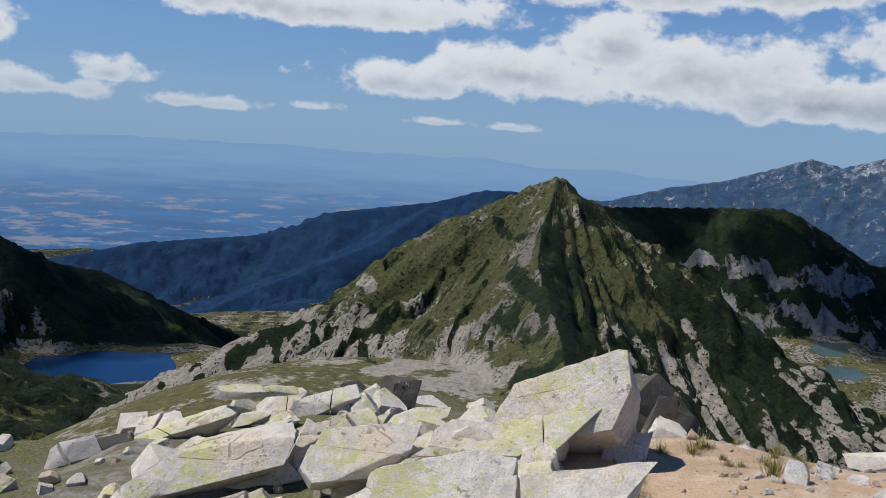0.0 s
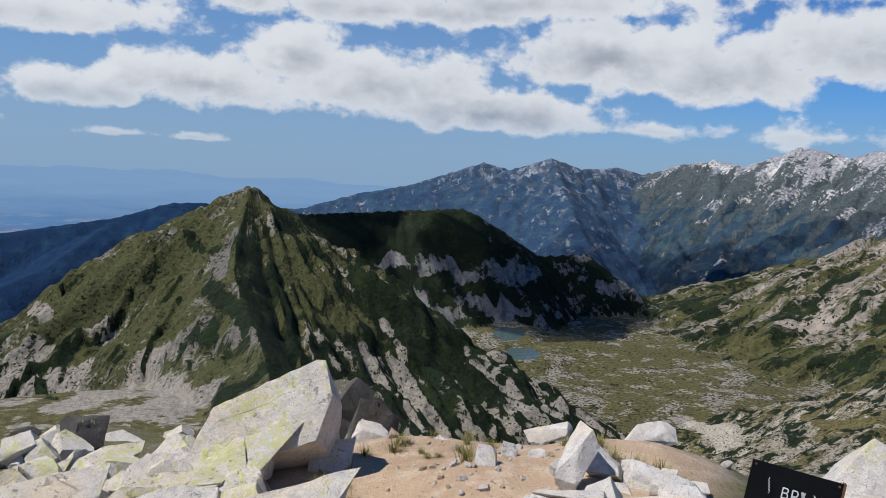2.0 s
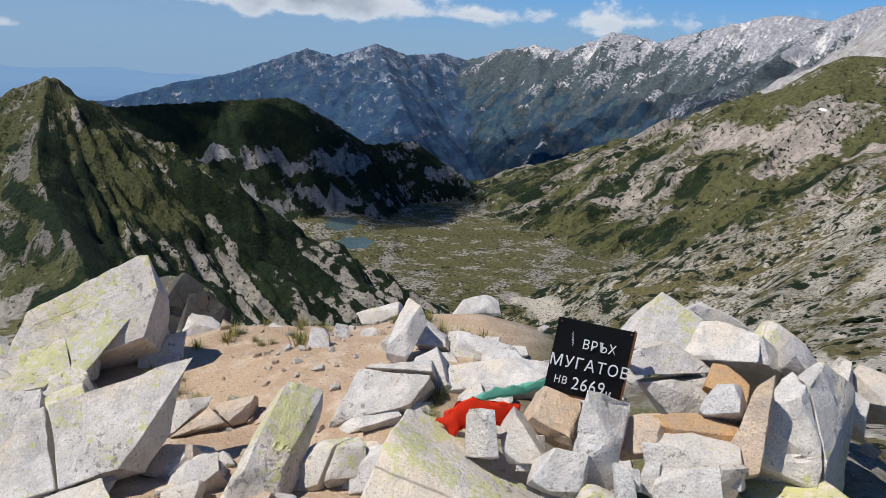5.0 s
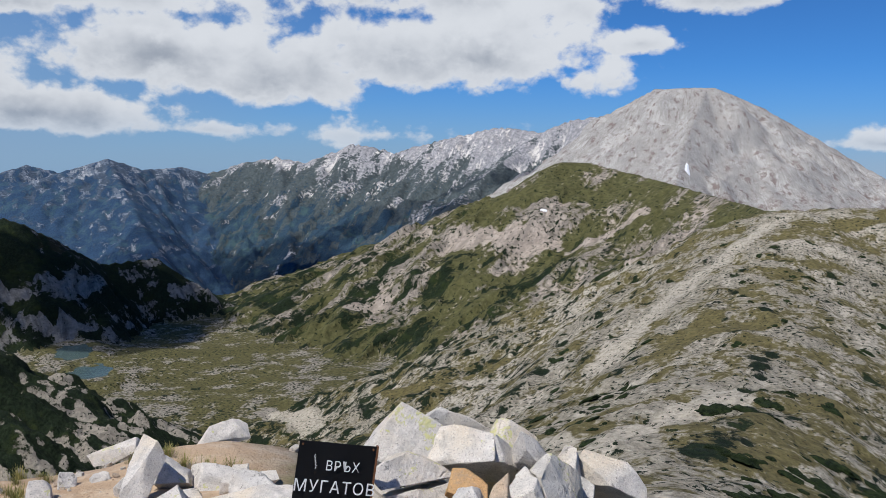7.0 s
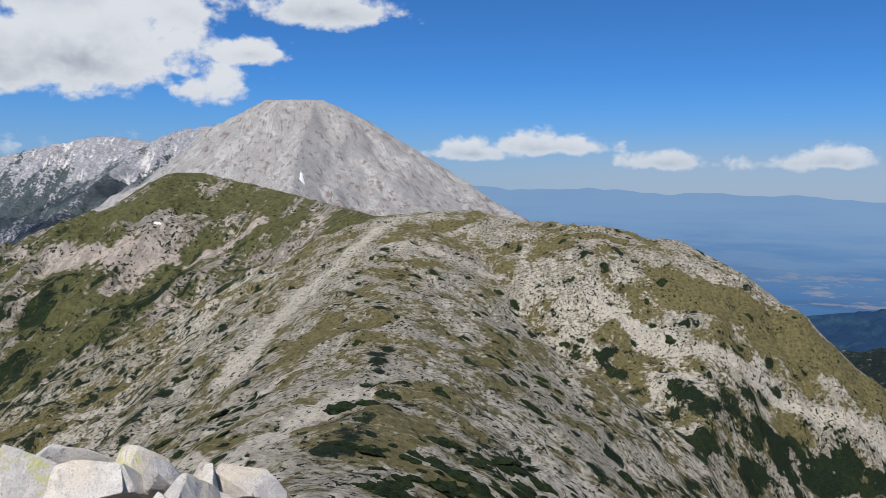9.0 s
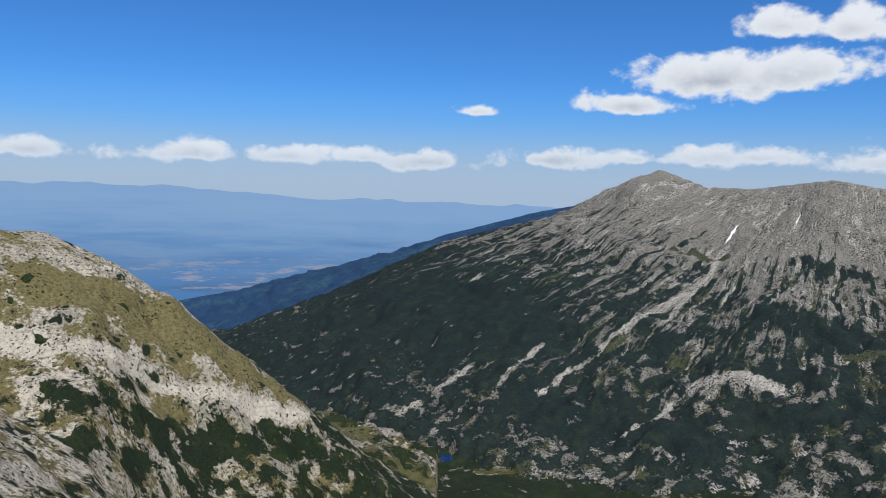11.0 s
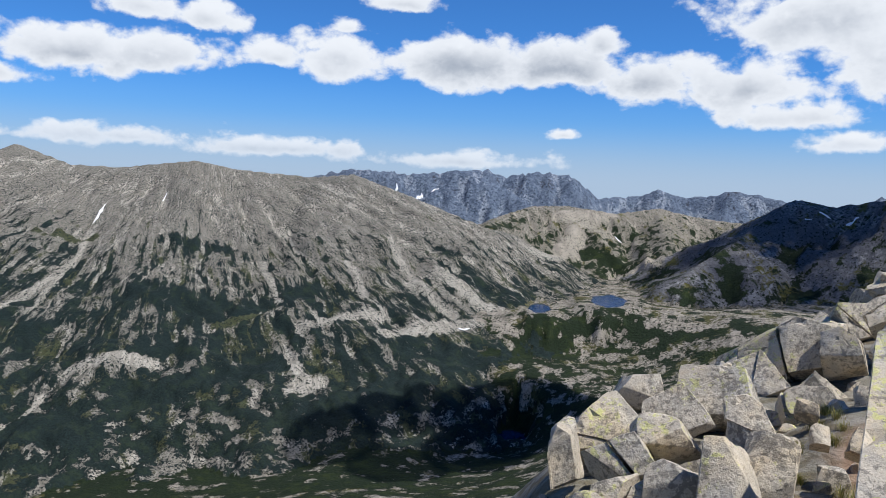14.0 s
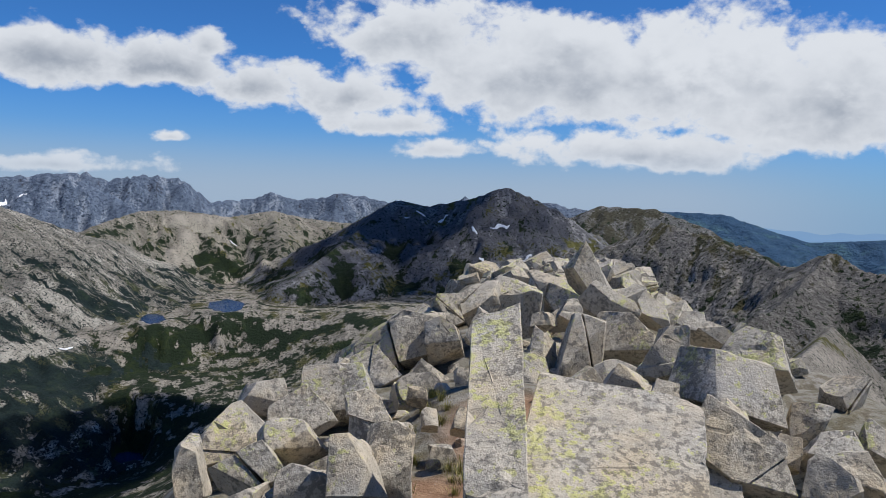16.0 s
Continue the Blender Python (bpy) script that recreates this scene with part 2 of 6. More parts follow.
    shrub = n.mix(n.ramp(fine, 0.3, 0.72), tuple(c * 0.55 for c in pine), tuple(c * 1.7 for c in pine))
    shrub = n.mix(n.math("MULTIPLY", n.ramp(clumps, 0.5, 0.62), n.ramp(speck, 0.4, 0.6, 0.2, 0.9)), shrub, pine_light)
    color = n.mix(wood, color, shrub)
    height = n.math("ADD", n.math("MULTIPLY", wood, 0.6), n.math("MULTIPLY_ADD", fine, 0.8, n.math("MULTIPLY", speck, size * 0.05)))
    finish(n, color, 0.95, height, 0.8, 3.0, 0.15)
    return m


def dirt_mat():
    """Trodden dirt on the path, grey grit and soil elsewhere."""
    m, n = material("summit_dirt")
    pos = n.node("ShaderNodeNewGeometry").outputs["Position"]
    flat = n.scaled(pos, 1.0, 1.0, 0.0)
    broad, mid, fine = n.noise(pos, 0.9, 4.0), n.noise(pos, 6.0, 5.0, 0.6), n.noise(pos, 45.0, 4.0, 0.7)
    reach = None
    for x, y, r in ((2.1, 4.6, 1.3), (1.5, 3.6, 0.9), (0.9, 2.7, 0.8), (0.95, 3.3, 0.7), (-0.7, -3.7, 0.5), (-1.5, -4.6, 0.5)):
        d = n.math("DIVIDE", n.node("ShaderNodeVectorMath", {0: flat, 1: (x, y, 0)}, operation="DISTANCE").outputs["Value"], r)
        reach = d if reach is None else n.math("MINIMUM", reach, d)
    trodden = n.ramp(n.math("MULTIPLY_ADD", broad, 0.8, reach), 1.75, 1.15)
    soil = n.mix(n.ramp(broad, 0.38, 0.62), (0.52, 0.375, 0.24), (0.43, 0.30, 0.19))
    soil = n.mix(n.ramp(mid, 0.45, 0.7), soil, (0.60, 0.47, 0.335))
    south = n.ramp(n.node("ShaderNodeSeparateXYZ", {0: pos}).outputs[1], -1.5, -2.2)
    soil = n.mix(south, soil, n.mix(n.ramp(mid, 0.4, 0.6), (0.21, 0.115, 0.065), (0.30, 0.185, 0.11)))
    grit = n.mix(n.ramp(mid, 0.4, 0.6), (0.15, 0.125, 0.085), (0.30, 0.28, 0.24))
    turf = n.mix(n.ramp(fine, 0.35, 0.65), (0.075, 0.08, 0.028), (0.17, 0.16, 0.065))
    grit = n.mix(n.math("MULTIPLY", n.ramp(n.math("MULTIPLY_ADD", broad, 0.7, n.math("MULTIPLY", mid, 0.3)), 0.46, 0.54), n.math("MULTIPLY_ADD", south, -0.8, 1.0)), grit, turf)
    color = n.mix(trodden, grit, soil)
    color = n.mix(n.ramp(fine, 0.62, 0.72), color, (0.45, 0.41, 0.36))
    color = n.mix(n.ramp(fine, 0.42, 0.30), color, n.mix(trodden, (0.05, 0.045, 0.03), (0.2, 0.125, 0.08)))
    crumb = n.node("ShaderNodeTexVoronoi", {"Vector": pos, "Scale": 38.0, "Detail": 2.0}).outputs[0]
    color = n.mix(n.ramp(crumb, 0.5, 0.75, 0.0, 0.2), color, n.mix(trodden, (0.07, 0.06, 0.045), (0.30, 0.20, 0.13)))
    finish(n, color, 0.95, n.math("ADD", n.math("MULTIPLY_ADD", mid, 2.0, fine), n.math("MULTIPLY", crumb, -0.5)), 0.6, 0.02, 0.2)
    return m


def granite_mat(name, base=(0.66, 0.62, 0.535), lichen=0.5, dark=0.4):
    """Weathered granite with crusts of yellow-green and black lichen."""
    m, n = material(name)
    info = n.node("ShaderNodeObjectInfo").outputs["Random"]
    local = n.node("ShaderNodeTexCoord").outputs["Object"]
    pos = n.vmath("ADD", local, n.node("ShaderNodeCombineXYZ", {0: n.math("MULTIPLY", info, 37.0), 1: n.math("MULTIPLY", info, 91.0)}).outputs[0])
    broad, mid = n.noise(pos, 2.2, 5.0, 0.6), n.noise(pos, 9.0, 6.0, 0.65)
    fine, grit = n.noise(pos, 34.0, 5.0, 0.7), n.noise(pos, 150.0, 2.0, 0.6)
    color = n.mix(n.ramp(mid, 0.3, 0.7), tuple(c * 0.82 for c in base), tuple(c * 1.13 for c in base))
    color = n.mix(n.ramp(broad, 0.45, 0.66), color, (base[0] * 1.06, base[1] * 0.97, base[2] * 0.82))
    color = n.mix(n.math("MULTIPLY", n.ramp(n.noise(n.vmath("ADD", pos, (3, 31, 8)), 1.4, 4.0), 0.5, 0.66), 0.3), color, (base[1] * 0.86, base[1] * 0.86, base[1] * 0.84))
    color = n.mix(n.math("MULTIPLY", n.ramp(grit, 0.57, 0.66), 0.6), color, tuple(c * 0.45 for c in base))
    color = n.mix(n.math("MULTIPLY", n.ramp(grit, 0.42, 0.34), 0.4), color, tuple(min(0.82, c * 1.4) for c in base))
    mottle = n.ramp(n.noise(n.vmath("ADD", pos, (23, 4, 19)), 12.0, 8.0, 0.76), 0.49, 0.60)
    color = n.mix(n.math("MULTIPLY", mottle, 0.36), color, (base[0] * 0.5, base[0] * 0.48, base[0] * 0.44))
    up = n.node("ShaderNodeSeparateXYZ", {0: n.node("ShaderNodeNewGeometry").outputs["True Normal"]}).outputs[2]
    # lichen: crusty spots in loose swarms
    swarm = n.math("ADD", n.noise(pos, 2.4, 3.0, 0.6), n.ramp(up, -0.3, 0.7, -0.10, 0.03))
    spot = n.noise(n.vmath("ADD", pos, (5, 13, 2)), 24.0, 5.0, 0.66)
    crust = n.math("MULTIPLY_ADD", swarm, 0.55, n.math("MULTIPLY", spot, 0.55))
    yellow = n.ramp(crust, 0.672 - 0.09 * lichen, 0.692 - 0.09 * lichen)
    color = n.mix(n.math("MULTIPLY", yellow, n.ramp(fine, 0.3, 0.6, 0.25, 0.8)), color, n.mix(fine, (0.42, 0.42, 0.13), (0.64, 0.62, 0.22)))
    black = n.ramp(n.math("MULTIPLY_ADD", n.noise(n.vmath("ADD", pos, (7, 3, 5)), 30.0, 6.0, 0.72), 0.75, n.math("MULTIPLY", n.noise(pos, 3.0, 2.0), 0.35)), 0.69 - 0.13 * dark, 0.74 - 0.13 * dark)
    color = n.mix(n.math("MULTIPLY", black, 0.62), color, (0.07, 0.066, 0.06))
    # broken faces: flat chips that stand a little above one another
    jitter = n.vmath("MULTIPLY", n.node("ShaderNodeTexNoise", {"Vector": pos, "Scale": 7.0, "Detail": 5.0, "Roughness": 0.65}).outputs[1], (0.22, 0.22, 0.22))
    chips = n.node("ShaderNodeTexVoronoi", {"Vector": n.vmath("ADD", n.scaled(pos, 1.0, 1.5, 1.9), jitter), "Scale": 3.4}).outputs[1]
    chip = n.node("ShaderNodeSeparateXYZ", {0: chips}).outputs[0]
    color = n.mix(n.math("MULTIPLY", chip, 0.15), color, tuple(c * 0.5 for c in base))
    joint = n.node("ShaderNodeTexVoronoi", {"Vector": n.vmath("ADD", n.scaled(pos, 1.0, 2.2, 2.6), n.vmath("MULTIPLY", n.node("ShaderNodeTexNoise", {"Vector": pos, "Scale": 4.0, "Detail": 4.0}).outputs[1], (0.12, 0.12, 0.12))),
                                            "Scale": 0.9}, feature="DISTANCE_TO_EDGE").outputs[0]
    crack = n.math("MULTIPLY", n.ramp(joint, 0.010, 0.003), n.ramp(broad, 0.54, 0.62))
    color = n.mix(n.math("MULTIPLY", crack, 0.4), color, (0.05, 0.045, 0.04))
    height = n.math("ADD", n.math("MULTIPLY_ADD", mid, 1.0, n.math("MULTIPLY", fine, 1.1)), n.math("MULTIPLY_ADD", grit, 0.25, n.math("MULTIPLY_ADD", chip, 0.5, n.math("MULTIPLY", crack, -0.5))))
    finish(n, color, 0.9, height, 0.6, 0.02, 0.2)
    return m


def plain_mat(name, color, rough=0.6, metal=0.0, vary=0.25, scale=20.0):
    m, n = material(name)
    pos = n.node("ShaderNodeTexCoord").outputs["Object"]
    k = n.noise(pos, scale, 5.0, 0.65)
    shader = n.node("ShaderNodeBsdfPrincipled", {"Base Color": n.mix(k, tuple(c * (1 - vary) for c in color), tuple(min(1, c * (1 + vary)) for c in color)),
                                                 "Roughness": rough, "Metallic": metal,
                                                 "Normal": n.node("ShaderNodeBump", {"Height": k, "Strength": 0.25, "Distance": 0.01}).outputs[0]})
    n.node("ShaderNodeOutputMaterial", {"Surface": shader.outputs[0]})
    return m


GRANITE = granite_mat("granite_lichen", (0.665, 0.60, 0.515), lichen=0.9, dark=0.5)
GRANITE_SOUTH = granite_mat("granite_weathered", (0.51, 0.452, 0.36), lichen=0.62, dark=0.95)
GRANITE_CLEAN = granite_mat("granite_fresh", (0.64, 0.59, 0.53), lichen=0.1, dark=0.45)
GRANITE_TAN = granite_mat("granite_tan", (0.58, 0.45, 0.33), lichen=-0.4, dark=0.1)
GRANITE_RUST = granite_mat("granite_rust", (0.56, 0.33, 0.14), lichen=-0.4, dark=0.1)
GRANITE_DARK = granite_mat("granite_dark", (0.11, 0.10, 0.085), lichen=0.2, dark=0.9)
# ---- the large structure: mountains round the summit ----
WAY_X = np.cos(np.arange(256) * (2 * math.pi / 256)).astype(np.float32)
WAY_Y = np.sin(np.arange(256) * (2 * math.pi / 256)).astype(np.float32)


def grain(x, y, seed):
    """Gradient noise, about -0.7 to 0.7."""
    xi, yi = np.floor(x), np.floor(y)
    fx, fy = x - xi, y - yi
    xi, yi = xi.astype(np.int32).view(np.uint32), yi.astype(np.int32).view(np.uint32)

    def corner(dx, dy):
        h = (xi + np.uint32(dx)) * np.uint32(374761393) + (yi + np.uint32(dy)) * np.uint32(668265263) + np.uint32(seed * 974711)
        h = (h ^ (h >> np.uint32(13))) * np.uint32(1274126177)
        h = (h ^ (h >> np.uint32(16))) & np.uint32(255)
        return WAY_X[h] * (fx - dx) + WAY_Y[h] * (fy - dy)

    u, v = fx * fx * (3 - 2 * fx), fy * fy * (3 - 2 * fy)
    low = corner(0, 0) * (1 - u) + corner(1, 0) * u
    high = corner(0, 1) * (1 - u) + corner(1, 1) * u
    return low * (1 - v) + high * v


def fractal(x, y, seed, octaves=5, gain=0.5, ridged=False):
    total, amp = 0.0, 1.0
    for k in range(octaves):
        g = grain(x * 2 ** k, y * 2 ** k, seed + k)
        total = total + amp * ((0.5 - np.abs(g) * 1.6) if ridged else g)
        amp *= gain
    return total


def at(b, e, r):
    """A place at bearing b, seen under elevation e from eye height, r metres away in plan."""
    return (r * math.sin(radians(b)), r * math.cos(radians(b)), 1.65 + r * math.tan(radians(e)))


# name: crests as bearing, elevation, distance; slopes as rise over run to the two sides; gully depth; roughness
RIDGES = {
    "pyramid": ([[(-14, -15.2, 730), (-8.8, -13.7, 740), (-4.1, -10.3, 760), (0.9, -6.8, 780), (4.6, -4.3, 800), (7.4, -3.05, 805),
                  (8.1, -3.05, 805), (8.9, -3.5, 805), (10.8, -4.6, 800), (12.9, -7.0, 800), (15.9, -9.4, 800), (18.8, -11.8, 800),
                  (22, -13.9, 800), (26.0, -16.9, 770)],
                 [(7.7, -3.1, 800), (7.0, -6.3, 720), (6.8, -9.2, 640), (8.3, -12.6, 560), (9.4, -15.7, 480), (9.5, -19.5, 380)]], 0.68, 20.0, 22.0),
    "dark_ridge": ([[(4, -5.4, 1560), (11.6, -4.57, 1620), (16, -4.2, 1680), (22.8, -3.65, 1760), (24.1, -4.2, 1780), (28.3, -6.7, 1860),
                     (31.8, -6.3, 1900), (34.2, -8.0, 1900), (37.5, -9.9, 1900), (39.5, -10.5, 1880)]], 0.85, 22.0, 16.0),
    "blue_mountain": ([[(8, -4.6, 4500), (11.6, -4.1, 4600), (15.1, -3, 4650), (19.1, -2.1, 4650), (24, -0.3, 4650), (26, -0.8, 4600), (30, -1.0, 4600)],
                       [(17, -3.4, 4000), (22, -2.1, 4050), (25.5, -0.9, 4100), (28.8, 0.25, 4100), (30.9, -0.45, 4150), (33.4, -0.2, 4300),
                        (35.5, -0.7, 4300)], [(28.8, 0.2, 4100), (31.0, -4.5, 3300), (34, -9.0, 2700)]], 0.55, 22.0, 30.0),
    "marble_range": ([[(34, -0.9, 4350), (37, 0.06, 4250), (39.7, 0.68, 4200), (41.6, 0.27, 4150), (44.9, 1.75, 4100), (47.9, 1.25, 4000),
                       (50.3, 1.92, 3950), (55.1, 3.2, 3800), (58.2, 2.9, 3700), (60.6, 3.85, 3600), (64, 4.2, 3500), (68, 4.5, 3400)],
                      [(39.7, 0.6, 4200), (40.5, -4, 3500), (41, -8, 2900)], [(50.3, 1.9, 3950), (49, -2.5, 3300), (47, -6.5, 2800)],
                      [(58.2, 2.9, 3700), (54, -0.5, 3000), (50, -4.5, 2600)]], 0.62, 45.0, 28.0),
    "marble_peak": ([[(56, -1.0, 2450), (59.9, 1.57, 2600), (62.2, 3.5, 2680), (64.3, 5.15, 2750), (65.8, 6.0, 2800), (69.6, 6.1, 2800), (72.7, 4.75, 2800),
                      (75.8, 2.95, 2800), (79.2, 0.88, 2760), (82, -1.0, 2700), (85, -2.5, 2650), (90, -5, 2600)],
                     [(69, 6.1, 2800), (67.6, 1.7, 2350), (67.2, -2.4, 1950)]], 0.72, 12.0, 13.0),
    "green_spur": ([[(76, -2.4, 1150), (73, -1.9, 1400), (69, -0.9, 1750), (65, 0.1, 1950), (61.5, 0.9, 2050), (59.6, 0.9, 2050), (56, -1.3, 1980), (53.7, -2.8, 1950),
                     (48.1, -6.4, 1850), (43.7, -9.2, 1780), (39.5, -10.8, 1700)]], 0.5, 20.0, 12.0),
    "near_ridge": ([[(60, -24, 12), (66, -24, 60), (69.2, -19.9, 150), (71.9, -15.2, 250), (73.8, -12.0, 350), (74.2, -9.7, 450), (74.1, -5.7, 640),
                     (75.6, -1.9, 880), (79.5, -1.55, 900), (84.5, -2.3, 860), (89.3, -2.6, 810), (93.3, -3.4, 790), (97.4, -5.3, 770),
                     (101.5, -7.65, 745), (105.6, -11.3, 730), (109.8, -14.5, 720), (114, -18.4, 700), (120, -23, 690), (128, -28, 700)]], 0.55, 6.0, 11.0),
    "summit_hill": ([[(190, -18, 5), (197, -8, 9), (199, -5.2, 14), (201, -5.2, 18), (204, -14, 40), (209, -15, 150), (213, -13, 300), (215, -10, 480), (217, -7.5, 650)],
                     [(190, -18, 5), (20, -24, 3.8), (10, -26, 20), (8, -24, 60), (8.5, -21, 250), (9.4, -19.5, 380)], [(20, -24, 3.8), (50, -27, 3.2)],
                     [(20, -24, 3.8), (-15, -24.5, 5)]], 0.66, 8.0, 7.0),
    "near_crags": ([[(198, -6.5, 1500), (201.1, -3.7, 1320), (204.2, -2.0, 1220), (206, -1.35, 1200), (209, -2.0, 1120), (211.9, -3.2, 1050), (214.4, -4.1, 950),
                     (216.7, -2.9, 900), (218.4, -3.8, 880), (220, -4.2, 870), (226, -3.5, 850), (236, -4, 900)],
                    [(216.7, -2.9, 900), (214, -6.5, 800), (211, -8.4, 740)]], 0.7, 24.0, 18.0),
    "left_mountain": ([[(-60, 3, 1100), (-45, -1, 1100), (-35, -6, 1130), (-29.2, -8.6, 1150), (-25.7, -10.4, 1200), (-23.3, -10.8, 1250), (-19, -13.1, 1350),
                        (-15.1, -14.8, 1400), (-12, -16, 1450)]], 0.6, 16.0, 14.0),
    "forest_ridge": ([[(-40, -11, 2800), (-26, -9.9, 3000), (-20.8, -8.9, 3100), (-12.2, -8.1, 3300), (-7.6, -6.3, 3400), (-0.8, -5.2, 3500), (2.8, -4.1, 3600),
                       (8, -4, 3700), (14, -5, 3700), (20, -6, 3600)], [(-0.8, -5.3, 3500), (-5, -8.5, 2900), (-12, -11.5, 2500), (-18, -14, 2300)],
                      [(-17, -14.2, 1900), (-9, -12.6, 2050), (-3, -12.8, 2000)]], 0.4, 18.0, 20.0),
    "forest_spur": ([[(98, -9.2, 4100), (102.7, -7.95, 4150), (109.6, -6.9, 4200), (113.5, -5.9, 4200), (117.4, -4.75, 4250), (121.1, -3.3, 4300), (128.1, -1.4, 4350),
                      (133, -0.5, 4350)]], 0.35, 16.0, 10.0),
    "gullied_mountain": ([[(109.4, -12.9, 3100), (113.6, -7.15, 3100), (117.1, -5.6, 3050), (121.2, -3.7, 2980), (128.2, -1.9, 2860), (131.4, -0.85, 2800), (133.5, 0.3, 2750),
                           (135.9, 1.62, 2700), (139, 0.45, 2650), (142, 0.4, 2620), (146.6, 1.05, 2560), (149.8, 0.55, 2550), (154.6, 0.25, 2500), (157.5, 0.55, 2450),
                           (161.6, -0.85, 2350), (164.9, -2.1, 2330), (167.1, -2.9, 2350), (169, -3.3, 2500)]], 0.5, 13.0, 12.0),
    "grey_range": ([[(152, -0.6, 4400), (155, 0.3, 4400), (157.3, 0.85, 4350), (159.6, 0.8, 4350), (162.2, 0.7, 4350), (165.5, 1.15, 4350), (166.9, 1.2, 4350), (168.3, 0.7, 4350),
                     (170, 1.05, 4300), (172.6, 0.9, 4300), (174.6, -0.5, 4300), (176.9, -0.35, 4500), (178.8, 0.28, 4500), (180.3, -0.35, 4500), (183.4, 0.22, 4500),
                     (185.4, 0.05, 4500), (187, -0.3, 4500), (192, -0.5, 4500), (192.4, 0.2, 4500), (196, -0.3, 4500), (198.6, 0.0, 4500), (201, -0.5, 4500)],
                    [(161, -1.6, 3700), (163.5, -0.3, 3750), (165.6, 0.85, 3800), (168.5, -0.3, 3750), (170.5, -1.6, 3600)]], 0.7, 40.0, 34.0),
    "cirque_wall": ([[(166.5, -3.0, 2500), (168, -2.0, 2800), (170.3, -1.2, 3000), (173, -1.1, 3050), (176, -1.5, 3100), (178.8, -1.0, 3200), (182, -1.6, 3200), (185, -1.8, 3200),
                      (188, -1.6, 3000), (191, -1.5, 2900)], [(178.8, -1.1, 3200), (180, -4.5, 2600), (180.5, -6.5, 2300)]], 0.55, 26.0, 22.0),
    "dark_peak": ([[(184, -3.5, 2400), (186.6, -0.5, 2650), (187.8, 0.0, 2650), (189.9, -0.4, 2650), (193.1, 0.28, 2620), (195.2, 1.1, 2600), (197.5, 0.2, 2560),
                    (199.5, -1.35, 2520), (201.5, -3.1, 2450), (206, -6, 2350)], [(187.5, 0.0, 2650), (184, -3.0, 2350), (181, -5.3, 2150)]], 0.6, 22.0, 14.0),
    "brown_peak": ([[(198, -2, 3250), (199.9, -0.94, 3250), (201.8, -0.1, 3250), (205.6, -0.2, 3200), (209, -1.4, 3150), (212.7, -3.6, 3050), (218, -6, 2900)]], 0.5, 24.0, 14.0),
    "far_ridge": ([[(203, -0.3, 4750), (206.7, -0.35, 4750), (210, -0.44, 4700), (215.3, -2.1, 4650), (219.8, -1.75, 4650), (226, -1.6, 4650), (234, -2.5, 4650)]], 0.35, 20.0, 12.0),
    "back_ridge": ([[(236, -4, 900), (255, -2, 1200), (275, 1, 1300), (290, 3, 1200), (300, 3, 1100)]], 0.55, 18.0, 14.0),
}

# floors of the valleys: bearing, distance, height
FLOORS = [
    (-25, 950, -292), (-15, 1500, -400), (-20, 2400, -640), (-10, 4800, -730), (-30, 4800, -740), (5, 2400, -600), (-45, 3000, -640),
    (27, 1350, -325), (33, 990, -325), (44, 1650, -327), (48, 1130, -318), (38, 1850, -335), (37, 2900, -560), (56, 1050, -285), (40, 700, -300), (20, 3200, -600),
    (92, 330, -165), (104, 420, -260), (115, 900, -420), (112, 2100, -620), (105, 4700, -740), (90, 4700, -700),
    (128, 1450, -500), (148, 1450, -482), (165, 1400, -460), (171, 1950, -282), (177, 2050, -270), (173, 1650, -360), (190, 1900, -250), (186, 1300, -330),
    (140, 700, -400), (165, 700, -390), (210, 800, -170), (222, 800, -160), (204, 650, -220), (0, 420, -152), (270, 700, -330), (270, 4600, -700), (310, 2200, -560), (245, 3000, -500), (230, 2200, -420),
]
# lakes: bearing, distance, half length, half width, turn (degrees), level
LAKES = [(-23.3, 950, 95, 66, 66, -290), (27.2, 1340, 52, 43, 27, -322.5), (26.6, 1475, 62, 30, 32, -321), (30, 1010, 30, 11, 20, -324), (34.5, 965, 14, 34, 34, -325),
         (175.8, 2030, 115, 46, 176, -268), (171, 1930, 78, 27, 171, -283), (121.5, 1480, 26, 14, 121, -505), (169.5, 1480, 40, 26, 170, -462)]


# ground between the boulders of the summit: x, y, height
SUMMIT_NORTH = [
    (0, 0, 0), (0, 1.5, -0.08), (0.9, 4.7, -0.3), (0.3, 4.2, -0.35), (1.1, 3.6, -0.28), (0.5, 2.75, -0.18), (1.4, 2.8, -0.22), (2.1, 3.4, -0.06), (3.1, 4.2, -0.14),
    (1.9, 4.0, -0.09), (1.9, 4.85, -0.27), (1.2, 2.2, -0.2), (1.5, 1.5, -0.05), (2.2, 1.3, 0.12), (2.8, 1.8, 0.15), (-0.8, 6.2, -0.68), (-1.4, 6.9, -1.05), (-2, 5.7, -0.86),
    (-1.2, 4.7, -0.62), (-0.3, 7.2, -1.0), (-2.4, 4.7, -0.82), (-3, 5.5, -1.06), (-2.7, 8, -2.4), (1.8, 6.6, -1.2), (2.7, 5.9, -0.95), (3.9, 5.1, -1.1), (4.6, 2.8, -1.1), (4.4, 0.8, -1.2)]
